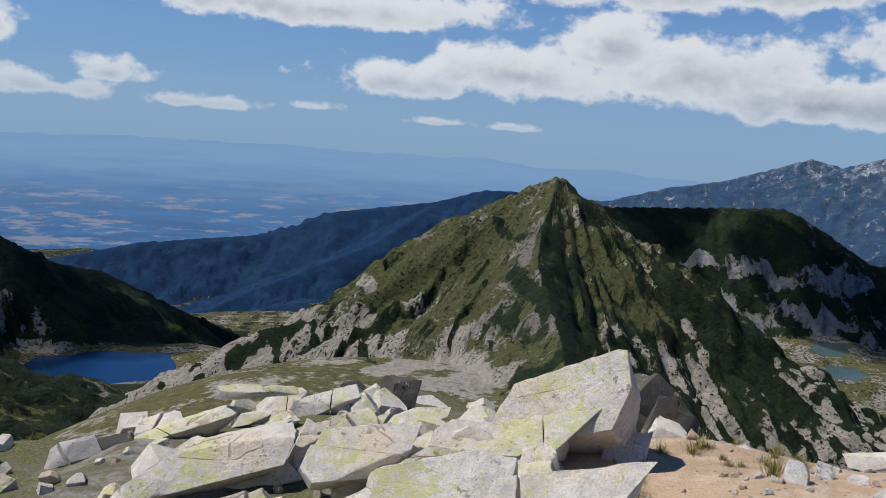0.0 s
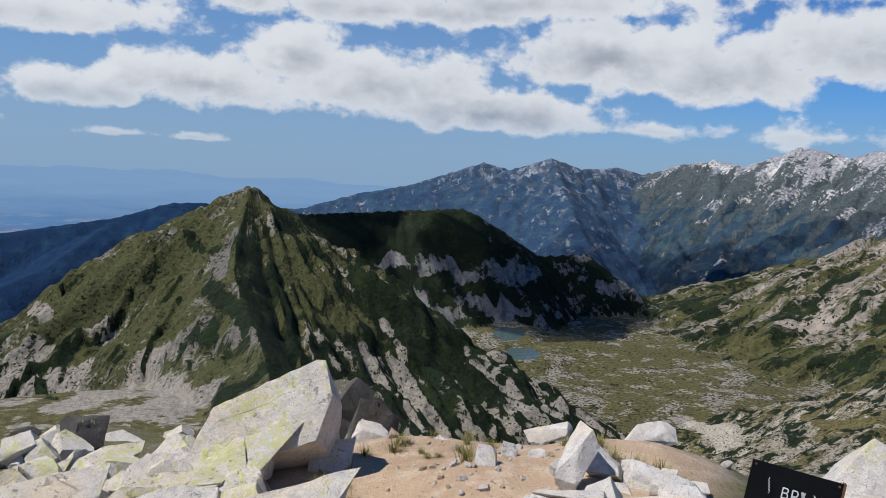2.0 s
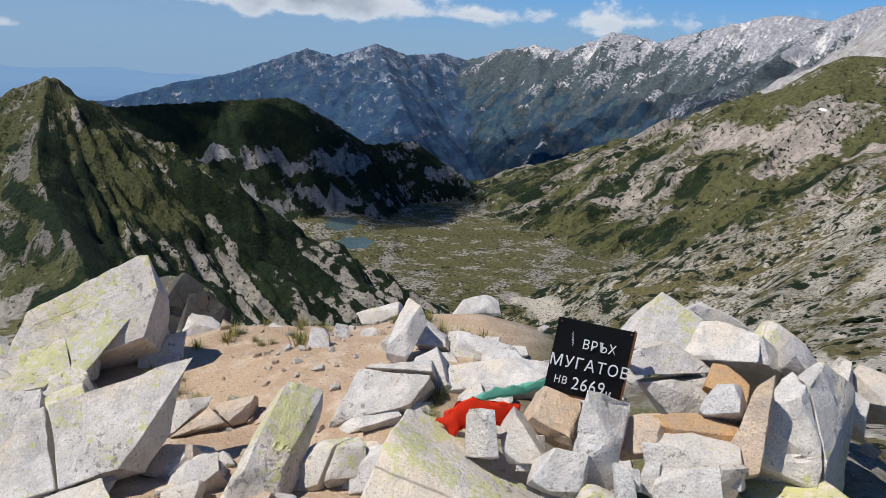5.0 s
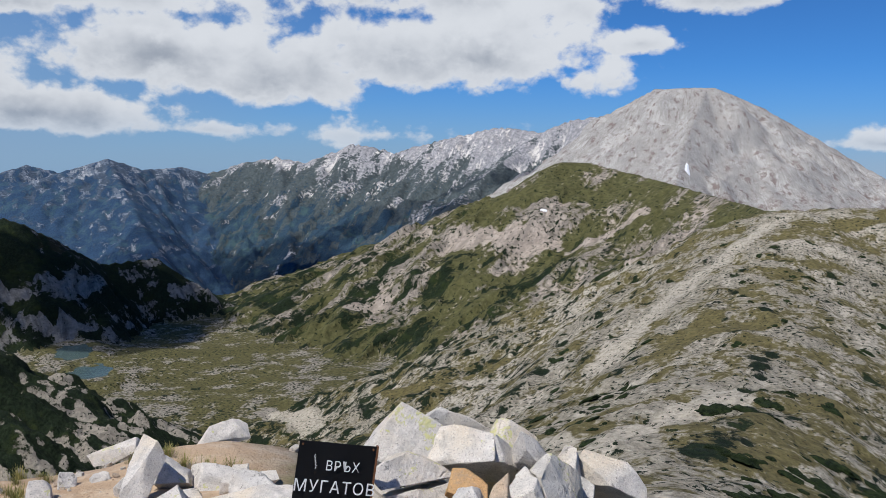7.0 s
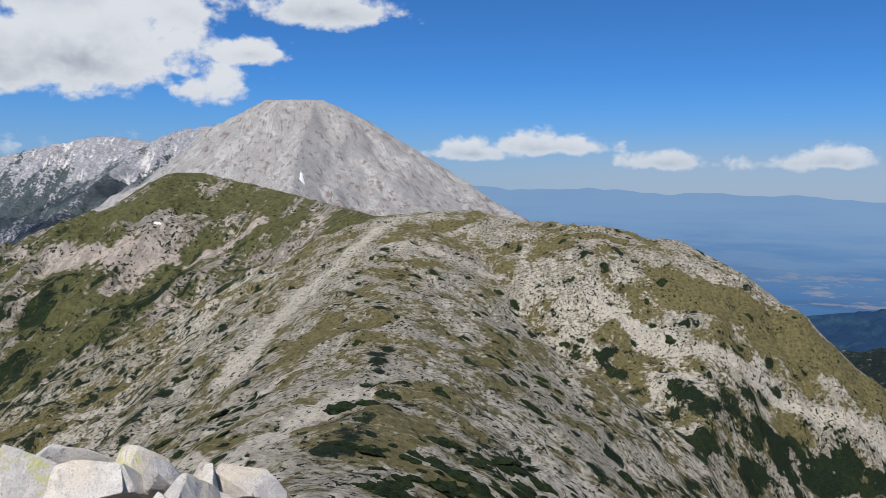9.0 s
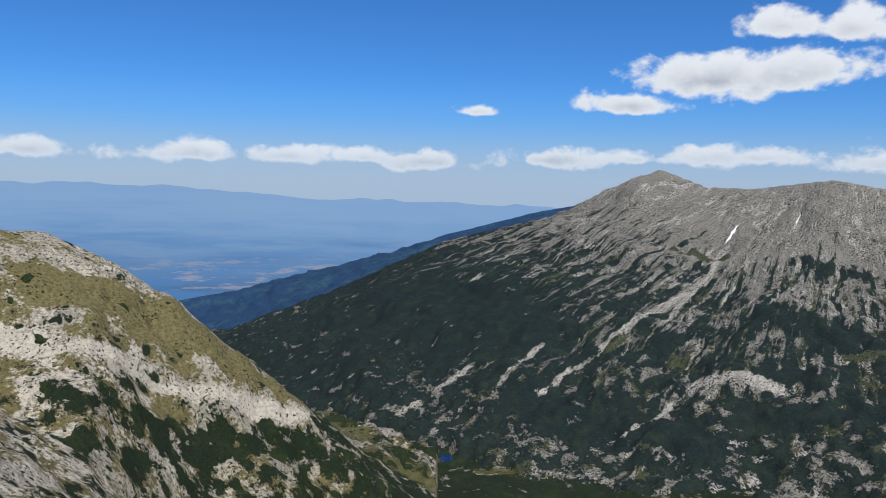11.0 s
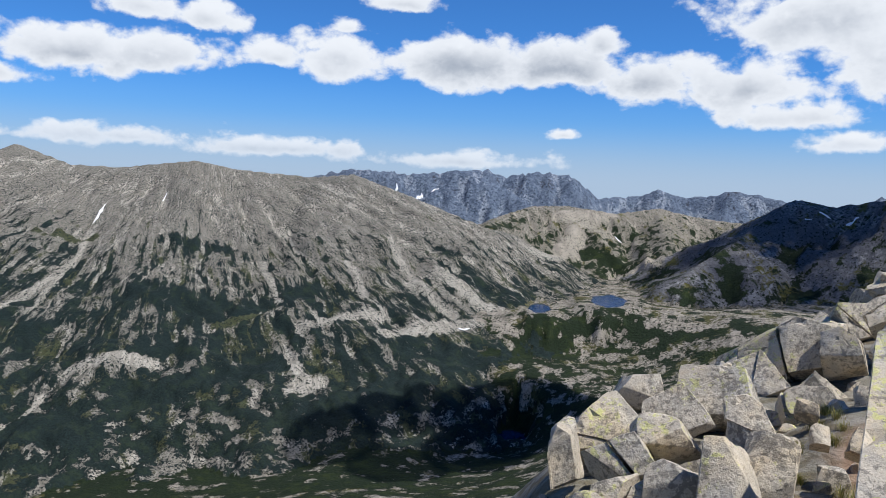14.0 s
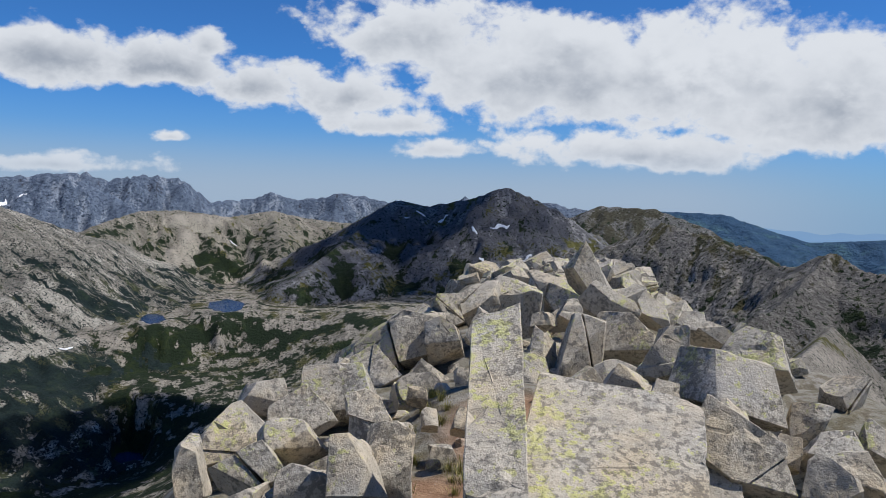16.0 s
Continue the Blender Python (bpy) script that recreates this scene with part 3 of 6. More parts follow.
SUMMIT_SOUTH = [
    (-0.8, -2.8, 0.25), (-1.5, -2.9, 0.28), (-1.4, -5.3, 0.38), (-1, -7.1, 0.15), (-0.4, -5.6, 0.1), (-0.4, -3.6, 0.18), (0.2, -4.7, 0.0), (-2.9, -8.2, 0.4), (-2.2, -7.3, 0.4),
    (-3.3, -8.4, 0.45), (-2.5, -4.1, 0.32), (-2.2, -3, 0.3), (-3.2, -3.8, 0.05), (-3.7, -6.7, 0.12), (-4.3, -12.6, 0.35), (-5.8, -16.4, 0.3), (1.6, -2.6, -0.9), (1.5, -4.6, -1.3),
    (0.9, -7.5, -1.6), (0.7, -11, -2.6), (-5.2, -4.6, -0.5), (-6.2, -8, -0.5), (-5.5, 0.5, -1.2), (-4.2, 3, -1.3), (-7.5, -11, -0.8)]


def crest_fall(X, Y, lines):
    """Height above the crests' foot lines: for each place the highest crest with its fall d and run s along it."""
    best = None
    run = 0.0
    for line in lines:
        pts = [at(*q) for q in line]
        for (x0, y0, z0), (x1, y1, z1) in zip(pts, pts[1:]):
            dx, dy = x1 - x0, y1 - y0
            length = max(math.hypot(dx, dy), 0.01)
            k = np.clip(((X - x0) * dx + (Y - y0) * dy) / length ** 2, 0, 1)
            d = np.hypot(X - x0 - k * dx, Y - y0 - k * dy)
            yield z0 + k * (z1 - z0), d, run + k * length
            run += length
        run += 1000.0


WIDE = ("back_ridge", "left_mountain", "near_crags", "far_ridge", "forest_ridge", "summit_hill")
# run of the gullies: downhill as a direction in plan, or all round a top
FLOW = {"near_ridge": (0.96, 0.28), "gullied_mountain": at(147, 0, 3030), "pyramid": at(7.7, 0, 830), "marble_peak": at(67.5, 0, 3000), "dark_peak": at(195, 0, 2900), "near_crags": at(212, 0, 1500), "summit_hill": (0.0, 0.0, 0.0)}


def flow(name, lines, x, y):
    """Run across and down a mountain side, in metres."""
    way = FLOW.get(name)
    if way and len(way) == 3:
        dx, dy = x - way[0], y - way[1]
        return np.arctan2(dx, dy) * (1100 if name == "gullied_mountain" else 420), np.hypot(dx, dy)
    if not way:
        a, b = at(*lines[0][0]), at(*lines[0][-1])
        size = math.hypot(b[0] - a[0], b[1] - a[1])
        way = ((b[1] - a[1]) / size, (a[0] - b[0]) / size)
    return x * way[1] - y * way[0], x * way[0] + y * way[1]


def terrain():
    seen = np.arange(-36.0, 227.0, 0.19)
    rest = np.arange(228.5, 322.5, 1.5)
    bearings = np.radians(np.concatenate([seen, rest]))
    rings = np.concatenate([[0.004], np.geomspace(0.25, 30, 90)[:-1], np.geomspace(30, 600, 160)[:-1], np.geomspace(600, 4900, 450)])
    A, Rr = np.meshgrid(bearings.astype(np.float32), rings.astype(np.float32))
    X, Y = Rr * np.sin(A), Rr * np.cos(A)
    rough = fractal(X / 260, Y / 260, 3, 7, 0.5, True) - 0.3
    soft = fractal(X / 400, Y / 400, 40, 6, 0.5)
    top, weight = 0.0, 0.0
    for b, r, z in FLOORS:
        x, y, _ = at(b, 0, r)
        w = 1.0 / (((X - x) ** 2 + (Y - y) ** 2) / (200.0 + 0.12 * r) ** 2 + 0.02) ** 2
        top, weight = top + w * z, weight + w
    H = top / weight + soft * np.clip(Rr / 60, 2, 12) + rough * np.clip(Rr / 300, 0, 6)
    owner = np.where((A > radians(99)) & (A < radians(204)), len(RIDGES) + 1, 0)
    warp = fractal(X / 150, Y / 150, 23, 5, 0.55)
    S, D, gul = X.copy(), Y.copy(), np.full(H.shape, 0.5)
    for i, (name, (lines, slope, gully, lump)) in enumerate(RIDGES.items(), 1):
        spread = [q[0] for line in lines for q in line]
        part_of = slice(0, len(bearings))
        if name not in WIDE:
            part_of = slice(max(0, int((min(spread) - 9) / 0.19)), int((max(spread) + 81) / 0.19))
        x, y, r = X[:, part_of], Y[:, part_of], Rr[:, part_of]
        peak = np.full(x.shape, -1e9, np.float32)
        fall = np.zeros(x.shape, np.float32)
        bend = 42 * warp[:, part_of] * np.clip(r / 900, 0, 1.4)
        for z, d, s in crest_fall(x, y, lines):
            d = np.maximum(d - 1.3, 0) + 0.35 * np.clip(d - 1.3, 0, 50) if name == "summit_hill" else d
            if name == "near_ridge":
                broad = np.minimum(r * 0.12, 60) * np.clip((radians(106) - A[:, part_of]) / 0.3, 0.15, 1)
                d = (np.hypot(d, broad) - broad) * (1 + 0.6 * np.clip((A[:, part_of] - radians(97)) / 0.14, 0, 1))
            d = d + np.minimum(d / 130, 1) * bend
            h = z - slope * d * (1.12 - 0.25 * np.minimum(d / 900, 1))
            up = h > peak
            peak[up], fall[up] = h[up], d[up]
        run, down = flow(name, lines, x, y)
        near = np.clip(fall / 60, {"summit_hill": 0.0, "near_ridge": 0.0, "grey_range": 0.5, "marble_range": 0.25, "near_crags": 0.3}.get(name, 0.12), 1)
        close = np.clip((r - 8) / 250, 0, 1)
        span = 44 if name == "gullied_mountain" else 70
        cut = fractal((run + 60 * warp[:, part_of]) / span, fall / 260, 11 * i, 4, 0.55, True)
        h = peak + near * close * (gully * (cut - 0.35) + lump * rough[:, part_of] * 0.9) + close * lump * {"pyramid": 0.3, "near_ridge": 0.42}.get(name, 0.16) * fractal(x / 24, y / 24, 77 + i, 4, 0.55)
        up = h > H[:, part_of]
        for whole, piece in ((H, h), (owner, i), (S, run), (D, down), (gul, 0.5 - cut * 0.5)):
            whole[:, part_of] = np.where(up, piece, whole[:, part_of])
    # the summit itself: the lie of the ground between the boulders
    top, weight, gap = 0.0, 0.0, np.full(H.shape, 1e9, np.float32)
    for x, y, z in SUMMIT_NORTH + SUMMIT_SOUTH:
        d2 = (X - x) ** 2 + (Y - y) ** 2
        w = 1.0 / (d2 + 0.15) ** 2
        top, weight, gap = top + w * z, weight + w, np.minimum(gap, d2)
    bed = top / weight + 0.05 * fractal(X / 1.1, Y / 1.1, 60, 4)
    k = np.clip((np.sqrt(gap) - 0.6) / 1.3, 0, 1)
    k = k * k * (3 - 2 * k)
    H = np.where(Rr < 30, bed * (1 - k) + np.minimum(bed, H) * k, H)
    owner = np.where(Rr < 22, len(RIDGES) + 2, owner)
    for b, r, a, c, turn, level in LAKES:
        x, y, _ = at(b, 0, r)
        t = radians(turn)
        u, v = (X - x) * math.sin(t) + (Y - y) * math.cos(t), (X - x) * math.cos(t) - (Y - y) * math.sin(t)
        rho = np.hypot(u / a, v / c) * (1 + 0.35 * grain(X / (0.7 * c), Y / (0.7 * c), 5))
        bowl = level - 4 + 4.4 * rho ** 2
        keep = np.clip((rho - 1.15) / 0.9, 0, 1)
        H = np.where(rho < 2.05, bowl * (1 - keep) + H * keep, H)
        owner = np.where((rho < 1.25) & (owner <= len(RIDGES)), 0, owner)
    return X, Y, H, owner, S, D, gul


# what grows or lies where, as strips of land: bearing and distance of both ends, half width
CIRQUE_CRAG = [(212.9, 776, 218.9, 840, 17), (186.5, 2441, 197.7, 2441, 69), (180.9, 2594, 184.1, 2171, 30)]
CIRQUE_SCREE = [(176.3, 2680, 179.4, 2618, 26), (172.1, 2943, 175.5, 3070, 25), (215.4, 497, 219.2, 578, 15)]
CIRQUE_WOOD = [(171.1, 1793, 177.1, 1870, 28), (174.0, 2782, 176.7, 2744, 19), (184.2, 1793, 189.1, 1610, 22), (177.9, 1801, 183.4, 1743, 17)]
EAST_MEADOW = [(54.5, 1932, 62.3, 1878, 29), (67.5, 412, 70.3, 497, 7), (48.3, 720, 56.5, 707, 11), (57.9, 262, 59.1, 257, 2), (52.2, 1551, 56.3, 1573, 13),
    (68.0, 427, 73.6, 461, 6), (75.3, 809, 79.9, 852, 7), (94.5, 703, 106.5, 720, 18), (106.5, 720, 110.7, 723, 7), (86.6, 780, 90.8, 765, 5)]
EAST_SCREE = [(52.9, 1768, 58.6, 1711, 32), (60.6, 1671, 65.5, 1727, 12), (44.9, 1565, 47.4, 1595, 13), (62.9, 461, 68.7, 632, 8), (68.7, 632, 74.5, 860, 6),
    (60.8, 183, 72.1, 277, 6), (56.7, 262, 60.8, 221, 3), (63.8, 316, 68.3, 368, 3), (74.2, 730, 81.9, 723, 7), (94.6, 629, 111.5, 707, 5),
    (89.0, 678, 94.6, 629, 5)]
EAST_WOOD = [(73.9, 380, 70.0, 165, 5), (74.5, 277, 80.4, 213, 4), (95.4, 578, 111.6, 681, 10), (92.7, 516, 100.9, 578, 5)]
NORTH_MEADOW = [(-17.0, 1216, -14.4, 1522, 8), (31.5, 1439, 43.1, 1487, 21)]
NORTH_SCREE = [(-3.7, 506, 1.6, 600, 10), (-2.0, 470, 5.4, 506, 9), (17.3, 1573, 20.3, 1587, 16), (21.3, 1595, 27.2, 1703, 25), (22.1, 1522, 23.6, 1473, 15),
    (24.0, 1580, 27.5, 1610, 16), (-29.3, 1052, -26.0, 1027, 16), (32.9, 1835, 35.4, 1870, 10), (39.4, 1062, 42.7, 821, 13)]
NORTH_WOOD = [(12.8, 1587, 23.4, 1719, 29), (19.9, 1551, 22.1, 1595, 9), (24.0, 1587, 25.4, 1602, 9), (-17.0, 1199, -14.3, 1494, 19)]
PYRAMID_CRAG = [(6.6, 734, 5.6, 656, 7), (4.7, 589, 9.3, 526, 10), (2.3, 589, 3.9, 600, 6), (7.4, 600, 7.7, 536, 7), (6.7, 802, 8.7, 798, 6)]
PYRAMID_MEADOW = [(-3.3, 730, 3.9, 744, 21), (-2.3, 684, 2.9, 650, 14), (9.9, 727, 14.2, 694, 12), (11.4, 671, 17.0, 694, 8), (28.9, 765, 37.0, 1112, 9)]
PYRAMID_SCREE = [(-7.2, 717, -1.5, 700, 7), (-5.4, 662, -3.0, 662, 9), (2.1, 556, 3.9, 488, 8), (12.4, 644, 14.1, 611, 7), (14.1, 656, 19.0, 665, 12),
    (17.7, 723, 18.8, 687, 7), (22.7, 737, 24.0, 713, 6), (26.2, 710, 28.5, 707, 12), (-5.7, 776, -4.4, 723, 6), (16.2, 748, 17.6, 741, 7)]
PYRAMID_WOOD = [(7.0, 713, 9.3, 665, 12), (5.1, 647, 8.3, 567, 7), (8.6, 629, 10.9, 589, 8), (5.5, 470, 9.4, 488, 5), (-5.4, 662, -4.6, 526, 4),
    (15.1, 755, 18.0, 734, 7), (18.9, 727, 22.5, 638, 11), (22.0, 727, 26.0, 707, 10), (3.7, 765, 5.8, 713, 5)]
SOUTH_MEADOW = [(124.0, 1399, 126.9, 1399, 14), (137.1, 2223, 140.3, 2223, 13), (148.1, 1751, 150.9, 1776, 10)]
SOUTH_SCREE = [(153.8, 1703, 159.3, 1776, 15), (160.1, 1687, 166.4, 1801, 20), (153.5, 1617, 154.4, 1487, 13), (163.7, 1987, 167.8, 1870, 19),
    (161.8, 1941, 164.9, 1835, 13), (117.9, 1640, 123.3, 1743, 6), (125.1, 1640, 128.3, 1784, 6), (134.0, 1809, 138.7, 2063, 7),
    (136.4, 1835, 140.3, 2265, 7), (128.3, 1617, 134.0, 1818, 5), (170.3, 2384, 173.5, 2888, 30), (153.2, 1487, 155.6, 1522, 10),
    (139.2, 1632, 143.7, 1625, 14), (151.2, 2053, 152.5, 1835, 7), (157.2, 2005, 158.4, 1852, 8), (134.1, 1487, 137.3, 1580, 6),
    (160.2, 2120, 162.0, 1960, 8)]
SOUTH_WOOD = [(145.1, 2141, 149.2, 2102, 21), (143.6, 1878, 149.3, 1801, 39), (142.9, 1536, 153.5, 1595, 24), (119.0, 2275, 127.2, 1861, 87),
    (127.2, 1580, 138.9, 1473, 43), (155.3, 1406, 162.9, 1536, 31), (150.1, 1801, 154.9, 1896, 18), (165.8, 2015, 170.3, 1959, 25),
    (165.1, 2329, 169.6, 2848, 15), (164.8, 1617, 171.8, 1759, 36)]

# strips: share of bare stone, of dwarf pine, of loose scree
COVER = [(PYRAMID_SCREE + NORTH_SCREE + EAST_SCREE + SOUTH_SCREE + CIRQUE_SCREE, 0.9, -0.62, 1.0),
         (PYRAMID_WOOD + NORTH_WOOD, -0.2, 1.0, 0.0), (EAST_WOOD + SOUTH_WOOD + CIRQUE_WOOD, 0.0, 0.5, 0.0),
         (PYRAMID_MEADOW + NORTH_MEADOW + EAST_MEADOW + SOUTH_MEADOW, -1.0, -0.8, 0.0),
         (PYRAMID_CRAG + CIRQUE_CRAG, 0.5, 0.3, -1.0)]


def cover_of(X, Y):
    """Shares of bare stone, dwarf pine and loose scree by the strips, -1 to 1 for each place."""
    shares = [np.zeros(X.shape, np.float32) for k in range(3)]
    reach = np.hypot(X[:, 0], Y[:, 0])
    wander = fractal(X / 45, Y / 45, 91, 4, 0.55)
    for strips, *amounts in COVER:
        for b0, r0, b1, r1, wide in strips:
            (x0, y0, _), (x1, y1, _) = at(b0, 0, r0), at(b1, 0, r1)
            margin = math.degrees(3 * wide / min(r0, r1)) + 0.5
            cols = slice(max(0, int((min(b0, b1) - margin + 36) / 0.19)), int((max(b0, b1) + margin + 36) / 0.19) + 2)
            rows = slice(max(0, int(np.searchsorted(reach, min(r0, r1) * 0.9 - 3 * wide)) - 1), int(np.searchsorted(reach, max(r0, r1) * 1.05 + 3 * wide)) + 1)
            x, y = X[rows, cols], Y[rows, cols]
            dx, dy = x1 - x0, y1 - y0
            k = np.clip(((x - x0) * dx + (y - y0) * dy) / max(dx * dx + dy * dy, 1), 0, 1)
            d = np.hypot(x - x0 - k * dx, y - y0 - k * dy) / wide + 0.7 * wander[rows, cols]
            d = np.clip(1.6 - d, 0, 1)
            for share, amount in zip(shares, amounts):
                share[rows, cols] = np.where(np.abs(amount * d) > np.abs(share[rows, cols]), amount * d, share[rows, cols])
    return shares


def sheet(name, used, X, Y, H, S, D, gul, mat):
    """One mesh out of the quads of the land where used is true."""
    rows, cols = X.shape
    idx = np.arange(rows * cols).reshape(rows, cols)
    a, b = idx[:-1, :], idx[1:, :]
    quads = np.stack([a, np.roll(a, -1, 1), np.roll(b, -1, 1), b], -1)[used]
    keep, quads = np.unique(quads, return_inverse=True)
    quads = quads.reshape(-1, 4)
    me = bpy.data.meshes.new(name)
    me.vertices.add(len(keep))
    me.vertices.foreach_set("co", np.stack([X.ravel()[keep], Y.ravel()[keep], H.ravel()[keep]], -1).astype(np.float32).ravel())
    me.loops.add(quads.size)
    me.loops.foreach_set("vertex_index", quads.ravel().astype(np.int32))
    me.polygons.add(len(quads))
    me.polygons.foreach_set("loop_start", np.arange(0, quads.size, 4, dtype=np.int32))
    me.polygons.foreach_set("use_smooth", np.ones(len(quads), bool))
    uv = me.uv_layers.new(name="slope")
    uv.data.foreach_set("uv", np.stack([S.ravel()[keep], D.ravel()[keep]], -1)[quads.ravel()].astype(np.float32).ravel())
    g = me.attributes.new("gully", "FLOAT", "POINT")
    g.data.foreach_set("value", gul.ravel()[keep].astype(np.float32))
    for key, share in zip(("bare", "pines", "loose"), SHARES):
        a = me.attributes.new(key, "FLOAT", "POINT")
        a.data.foreach_set("value", share.ravel()[keep])
    me.update(calc_edges=True)
    me.materials.append(mat)
    return new(name, me)


GREY = dict(rock=(0.22, 0.20, 0.168), scree=(0.355, 0.318, 0.262))
LOOKS = {
    "pyramid": slope_mat("pyramid_slope", bare=0.45, pines=0.46, pine_top=-90, fade=120, size=24, stretch=1.6, grass=(0.064, 0.078, 0.03), low_bare=-196, pine_side=95, **GREY),
    # dark rock; part of the cloud shade is put into the scree colour
    "dark_ridge": slope_mat("dimmed_ridge_slope", bare=0.5, pines=0.53, pine_top=-40, size=60, stretch=0.6, low_bare=-205, dots=0.2, rock=(0.05, 0.052, 0.046), scree=(0.30, 0.285, 0.26), grass=(0.03, 0.034, 0.014)),
    # base colours tinted blue for the haze in front of this and the next
    "blue_mountain": slope_mat("hazed_mountain_slope", rock=(0.14, 0.18, 0.24), scree=(0.36, 0.38, 0.40), grass=(0.055, 0.09, 0.12), pine=(0.026, 0.056, 0.105), bare=0.48, pines=0.54, pine_top=-40, size=60, stretch=1.5, dots=0.2),
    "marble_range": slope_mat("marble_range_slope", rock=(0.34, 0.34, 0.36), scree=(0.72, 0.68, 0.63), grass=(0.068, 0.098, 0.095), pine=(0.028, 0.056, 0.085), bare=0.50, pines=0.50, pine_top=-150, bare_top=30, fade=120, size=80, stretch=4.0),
    "marble_peak": slope_mat("marble_peak_slope", rock=(0.40, 0.38, 0.35), scree=(0.56, 0.535, 0.495), grass=(0.19, 0.18, 0.155), bare=0.42, pines=0.1, pine_top=-300, bare_top=-110, fade=90, size=12, stretch=3.0, dots=0.0),
    "green_spur": slope_mat("green_spur_slope", rock=(0.29, 0.255, 0.21), scree=(0.47, 0.395, 0.325), bare=0.45, pines=0.42, pine_top=-100, size=75, stretch=2.5, grass=(0.082, 0.094, 0.036)),
    "near_ridge": slope_mat("near_ridge_slope", runs=0.12, share=0.35, bare=0.53, pines=0.42, pine_top=-70, grass=(0.135, 0.135, 0.055), dots=0.5, size=20, stretch=1.6, grain=2.0, rock=(0.36, 0.322, 0.245), scree=(0.57, 0.51, 0.405), wood_at=at(126, 0, 660)[:2] + (230,)),
    "summit_hill": slope_mat("summit_slope", bare=0.62, pines=0.3, pine_top=-60, size=22, stretch=2, grain=2.0, **GREY),
    "near_crags": slope_mat("near_crags_slope", bare=0.6, pines=0.4, pine_top=-60, size=40, stretch=3, grass=(0.06, 0.064, 0.03), rock=(0.15, 0.14, 0.125), scree=(0.33, 0.30, 0.26)),
    "left_mountain": slope_mat("left_mountain_slope", bare=0.42, pines=0.72, pine_top=-120, size=50, stretch=2, **GREY),
    # forest with aerial haze painted in: blue base colours, here and the spur
    "forest_ridge": slope_mat("hazed_forest_slope", rock=(0.014, 0.042, 0.09), scree=(0.022, 0.056, 0.11), grass=(0.013, 0.042, 0.085), pine=(0.006, 0.026, 0.068), bare=0.2, pines=0.8, pine_top=200, size=70, stretch=1.2),
    "forest_spur": slope_mat("hazed_spur_slope", rock=(0.04, 0.07, 0.12), scree=(0.05, 0.09, 0.14), grass=(0.026, 0.06, 0.11), pine=(0.015, 0.042, 0.09), bare=0.2, pines=0.9, pine_top=300, size=120, stretch=1.5),
    # pine painted slightly bluer than its own green, as haze
    "gullied_mountain": slope_mat("gullied_slope", even=-380.0, share=0.72, bare=0.72, pines=0.48, pine_top=-150, fade=190, bare_top=-120, size=32, stretch=4.5, grass=(0.05, 0.066, 0.032), pine=(0.0105, 0.0185, 0.0175), dots=0.75, wood_at=at(115, 0, 2500)[:2] + (1250,), rock=(0.21, 0.196, 0.165), scree=(0.46, 0.428, 0.362)),
    # grey rock painted blue-grey as far haze
    "grey_range": slope_mat("hazed_grey_range_slope", runs=0.25, rock=(0.095, 0.13, 0.19), scree=(0.25, 0.285, 0.335), grass=(0.05, 0.065, 0.08), pine=(0.02, 0.034, 0.055), bare=0.74, pines=0.40, pine_top=-140, size=90, stretch=3.0),
    "cirque_wall": slope_mat("cirque_slope", runs=0.15, bare=0.66, pines=0.5, pine_top=-110, size=42, stretch=1.2, dots=0.6, rock=(0.23, 0.21, 0.17), scree=(0.40, 0.36, 0.295)),
    # rock and scree darkened to deepen the cloud shadow
    "dark_peak": slope_mat("dimmed_peak_slope", rock=(0.125, 0.125, 0.135), scree=(0.26, 0.255, 0.255), bare=0.6, pines=0.45, pine_top=-120, size=60, stretch=2),
    "brown_peak": slope_mat("brown_peak_slope", bare=0.5, pines=0.5, pine_top=-100, size=60, stretch=2, rock=(0.14, 0.14, 0.135), scree=(0.22, 0.21, 0.2), grass=(0.05, 0.055, 0.035)),
    # blue of the far air mixed into rock, grass and pine
    "far_ridge": slope_mat("hazed_far_ridge_slope", rock=(0.08, 0.13, 0.18), scree=(0.12, 0.17, 0.22), grass=(0.05, 0.10, 0.15), pine=(0.025, 0.06, 0.11), bare=0.3, pines=0.7, pine_top=200, size=150, stretch=1.5),
    "back_ridge": slope_mat("back_ridge_slope", bare=0.5, pines=0.5, pine_top=-80, size=50, stretch=2, **GREY),
}
LABELS = {
    "pyramid": "pointed grassy mountain with grey scree and dwarf pine",
    "dark_ridge": "flat-topped dark ridge with snow-pale scree, cloud shadow partly in its colours",
    "blue_mountain": "distant rounded mountain with pale scree streaks, coloured blue for haze",
    "marble_range": "jagged pale marble mountain range, green lower slopes tinted blue for haze",
    "marble_peak": "high bare whitish marble peak, broad and rounded",
    "green_spur": "grassy spur with bare reddish scree below the marble peak",
    "near_ridge": "stony grassy ridge dotted with dwarf pine bushes",
    "summit_hill": "rocky summit hill under the boulders",
    "near_crags": "grey jagged crags above a scree slope",
    "left_mountain": "dark pine-covered mountain slope above the blue lake",
    "forest_ridge": "dark forested ridges above the plain, coloured blue for haze",
    "forest_spur": "long low forested spur falling to the plain, coloured blue for haze",
    "gullied_mountain": "broad grey mountain with gullies and dwarf pine below",
    "grey_range": "far grey rocky mountain range with snow patches, tinted blue for haze",
    "cirque_wall": "pale rocky cirque wall above mountain lakes",
    "dark_peak": "dark peak with small snow patches, cloud shadow partly in its colours",
    "brown_peak": "flat-topped brown mountain behind the crags",
    "far_ridge": "far forested ridge at the horizon, coloured blue for haze",
    "back_ridge": "grassy ridge with scree behind the summit",
}
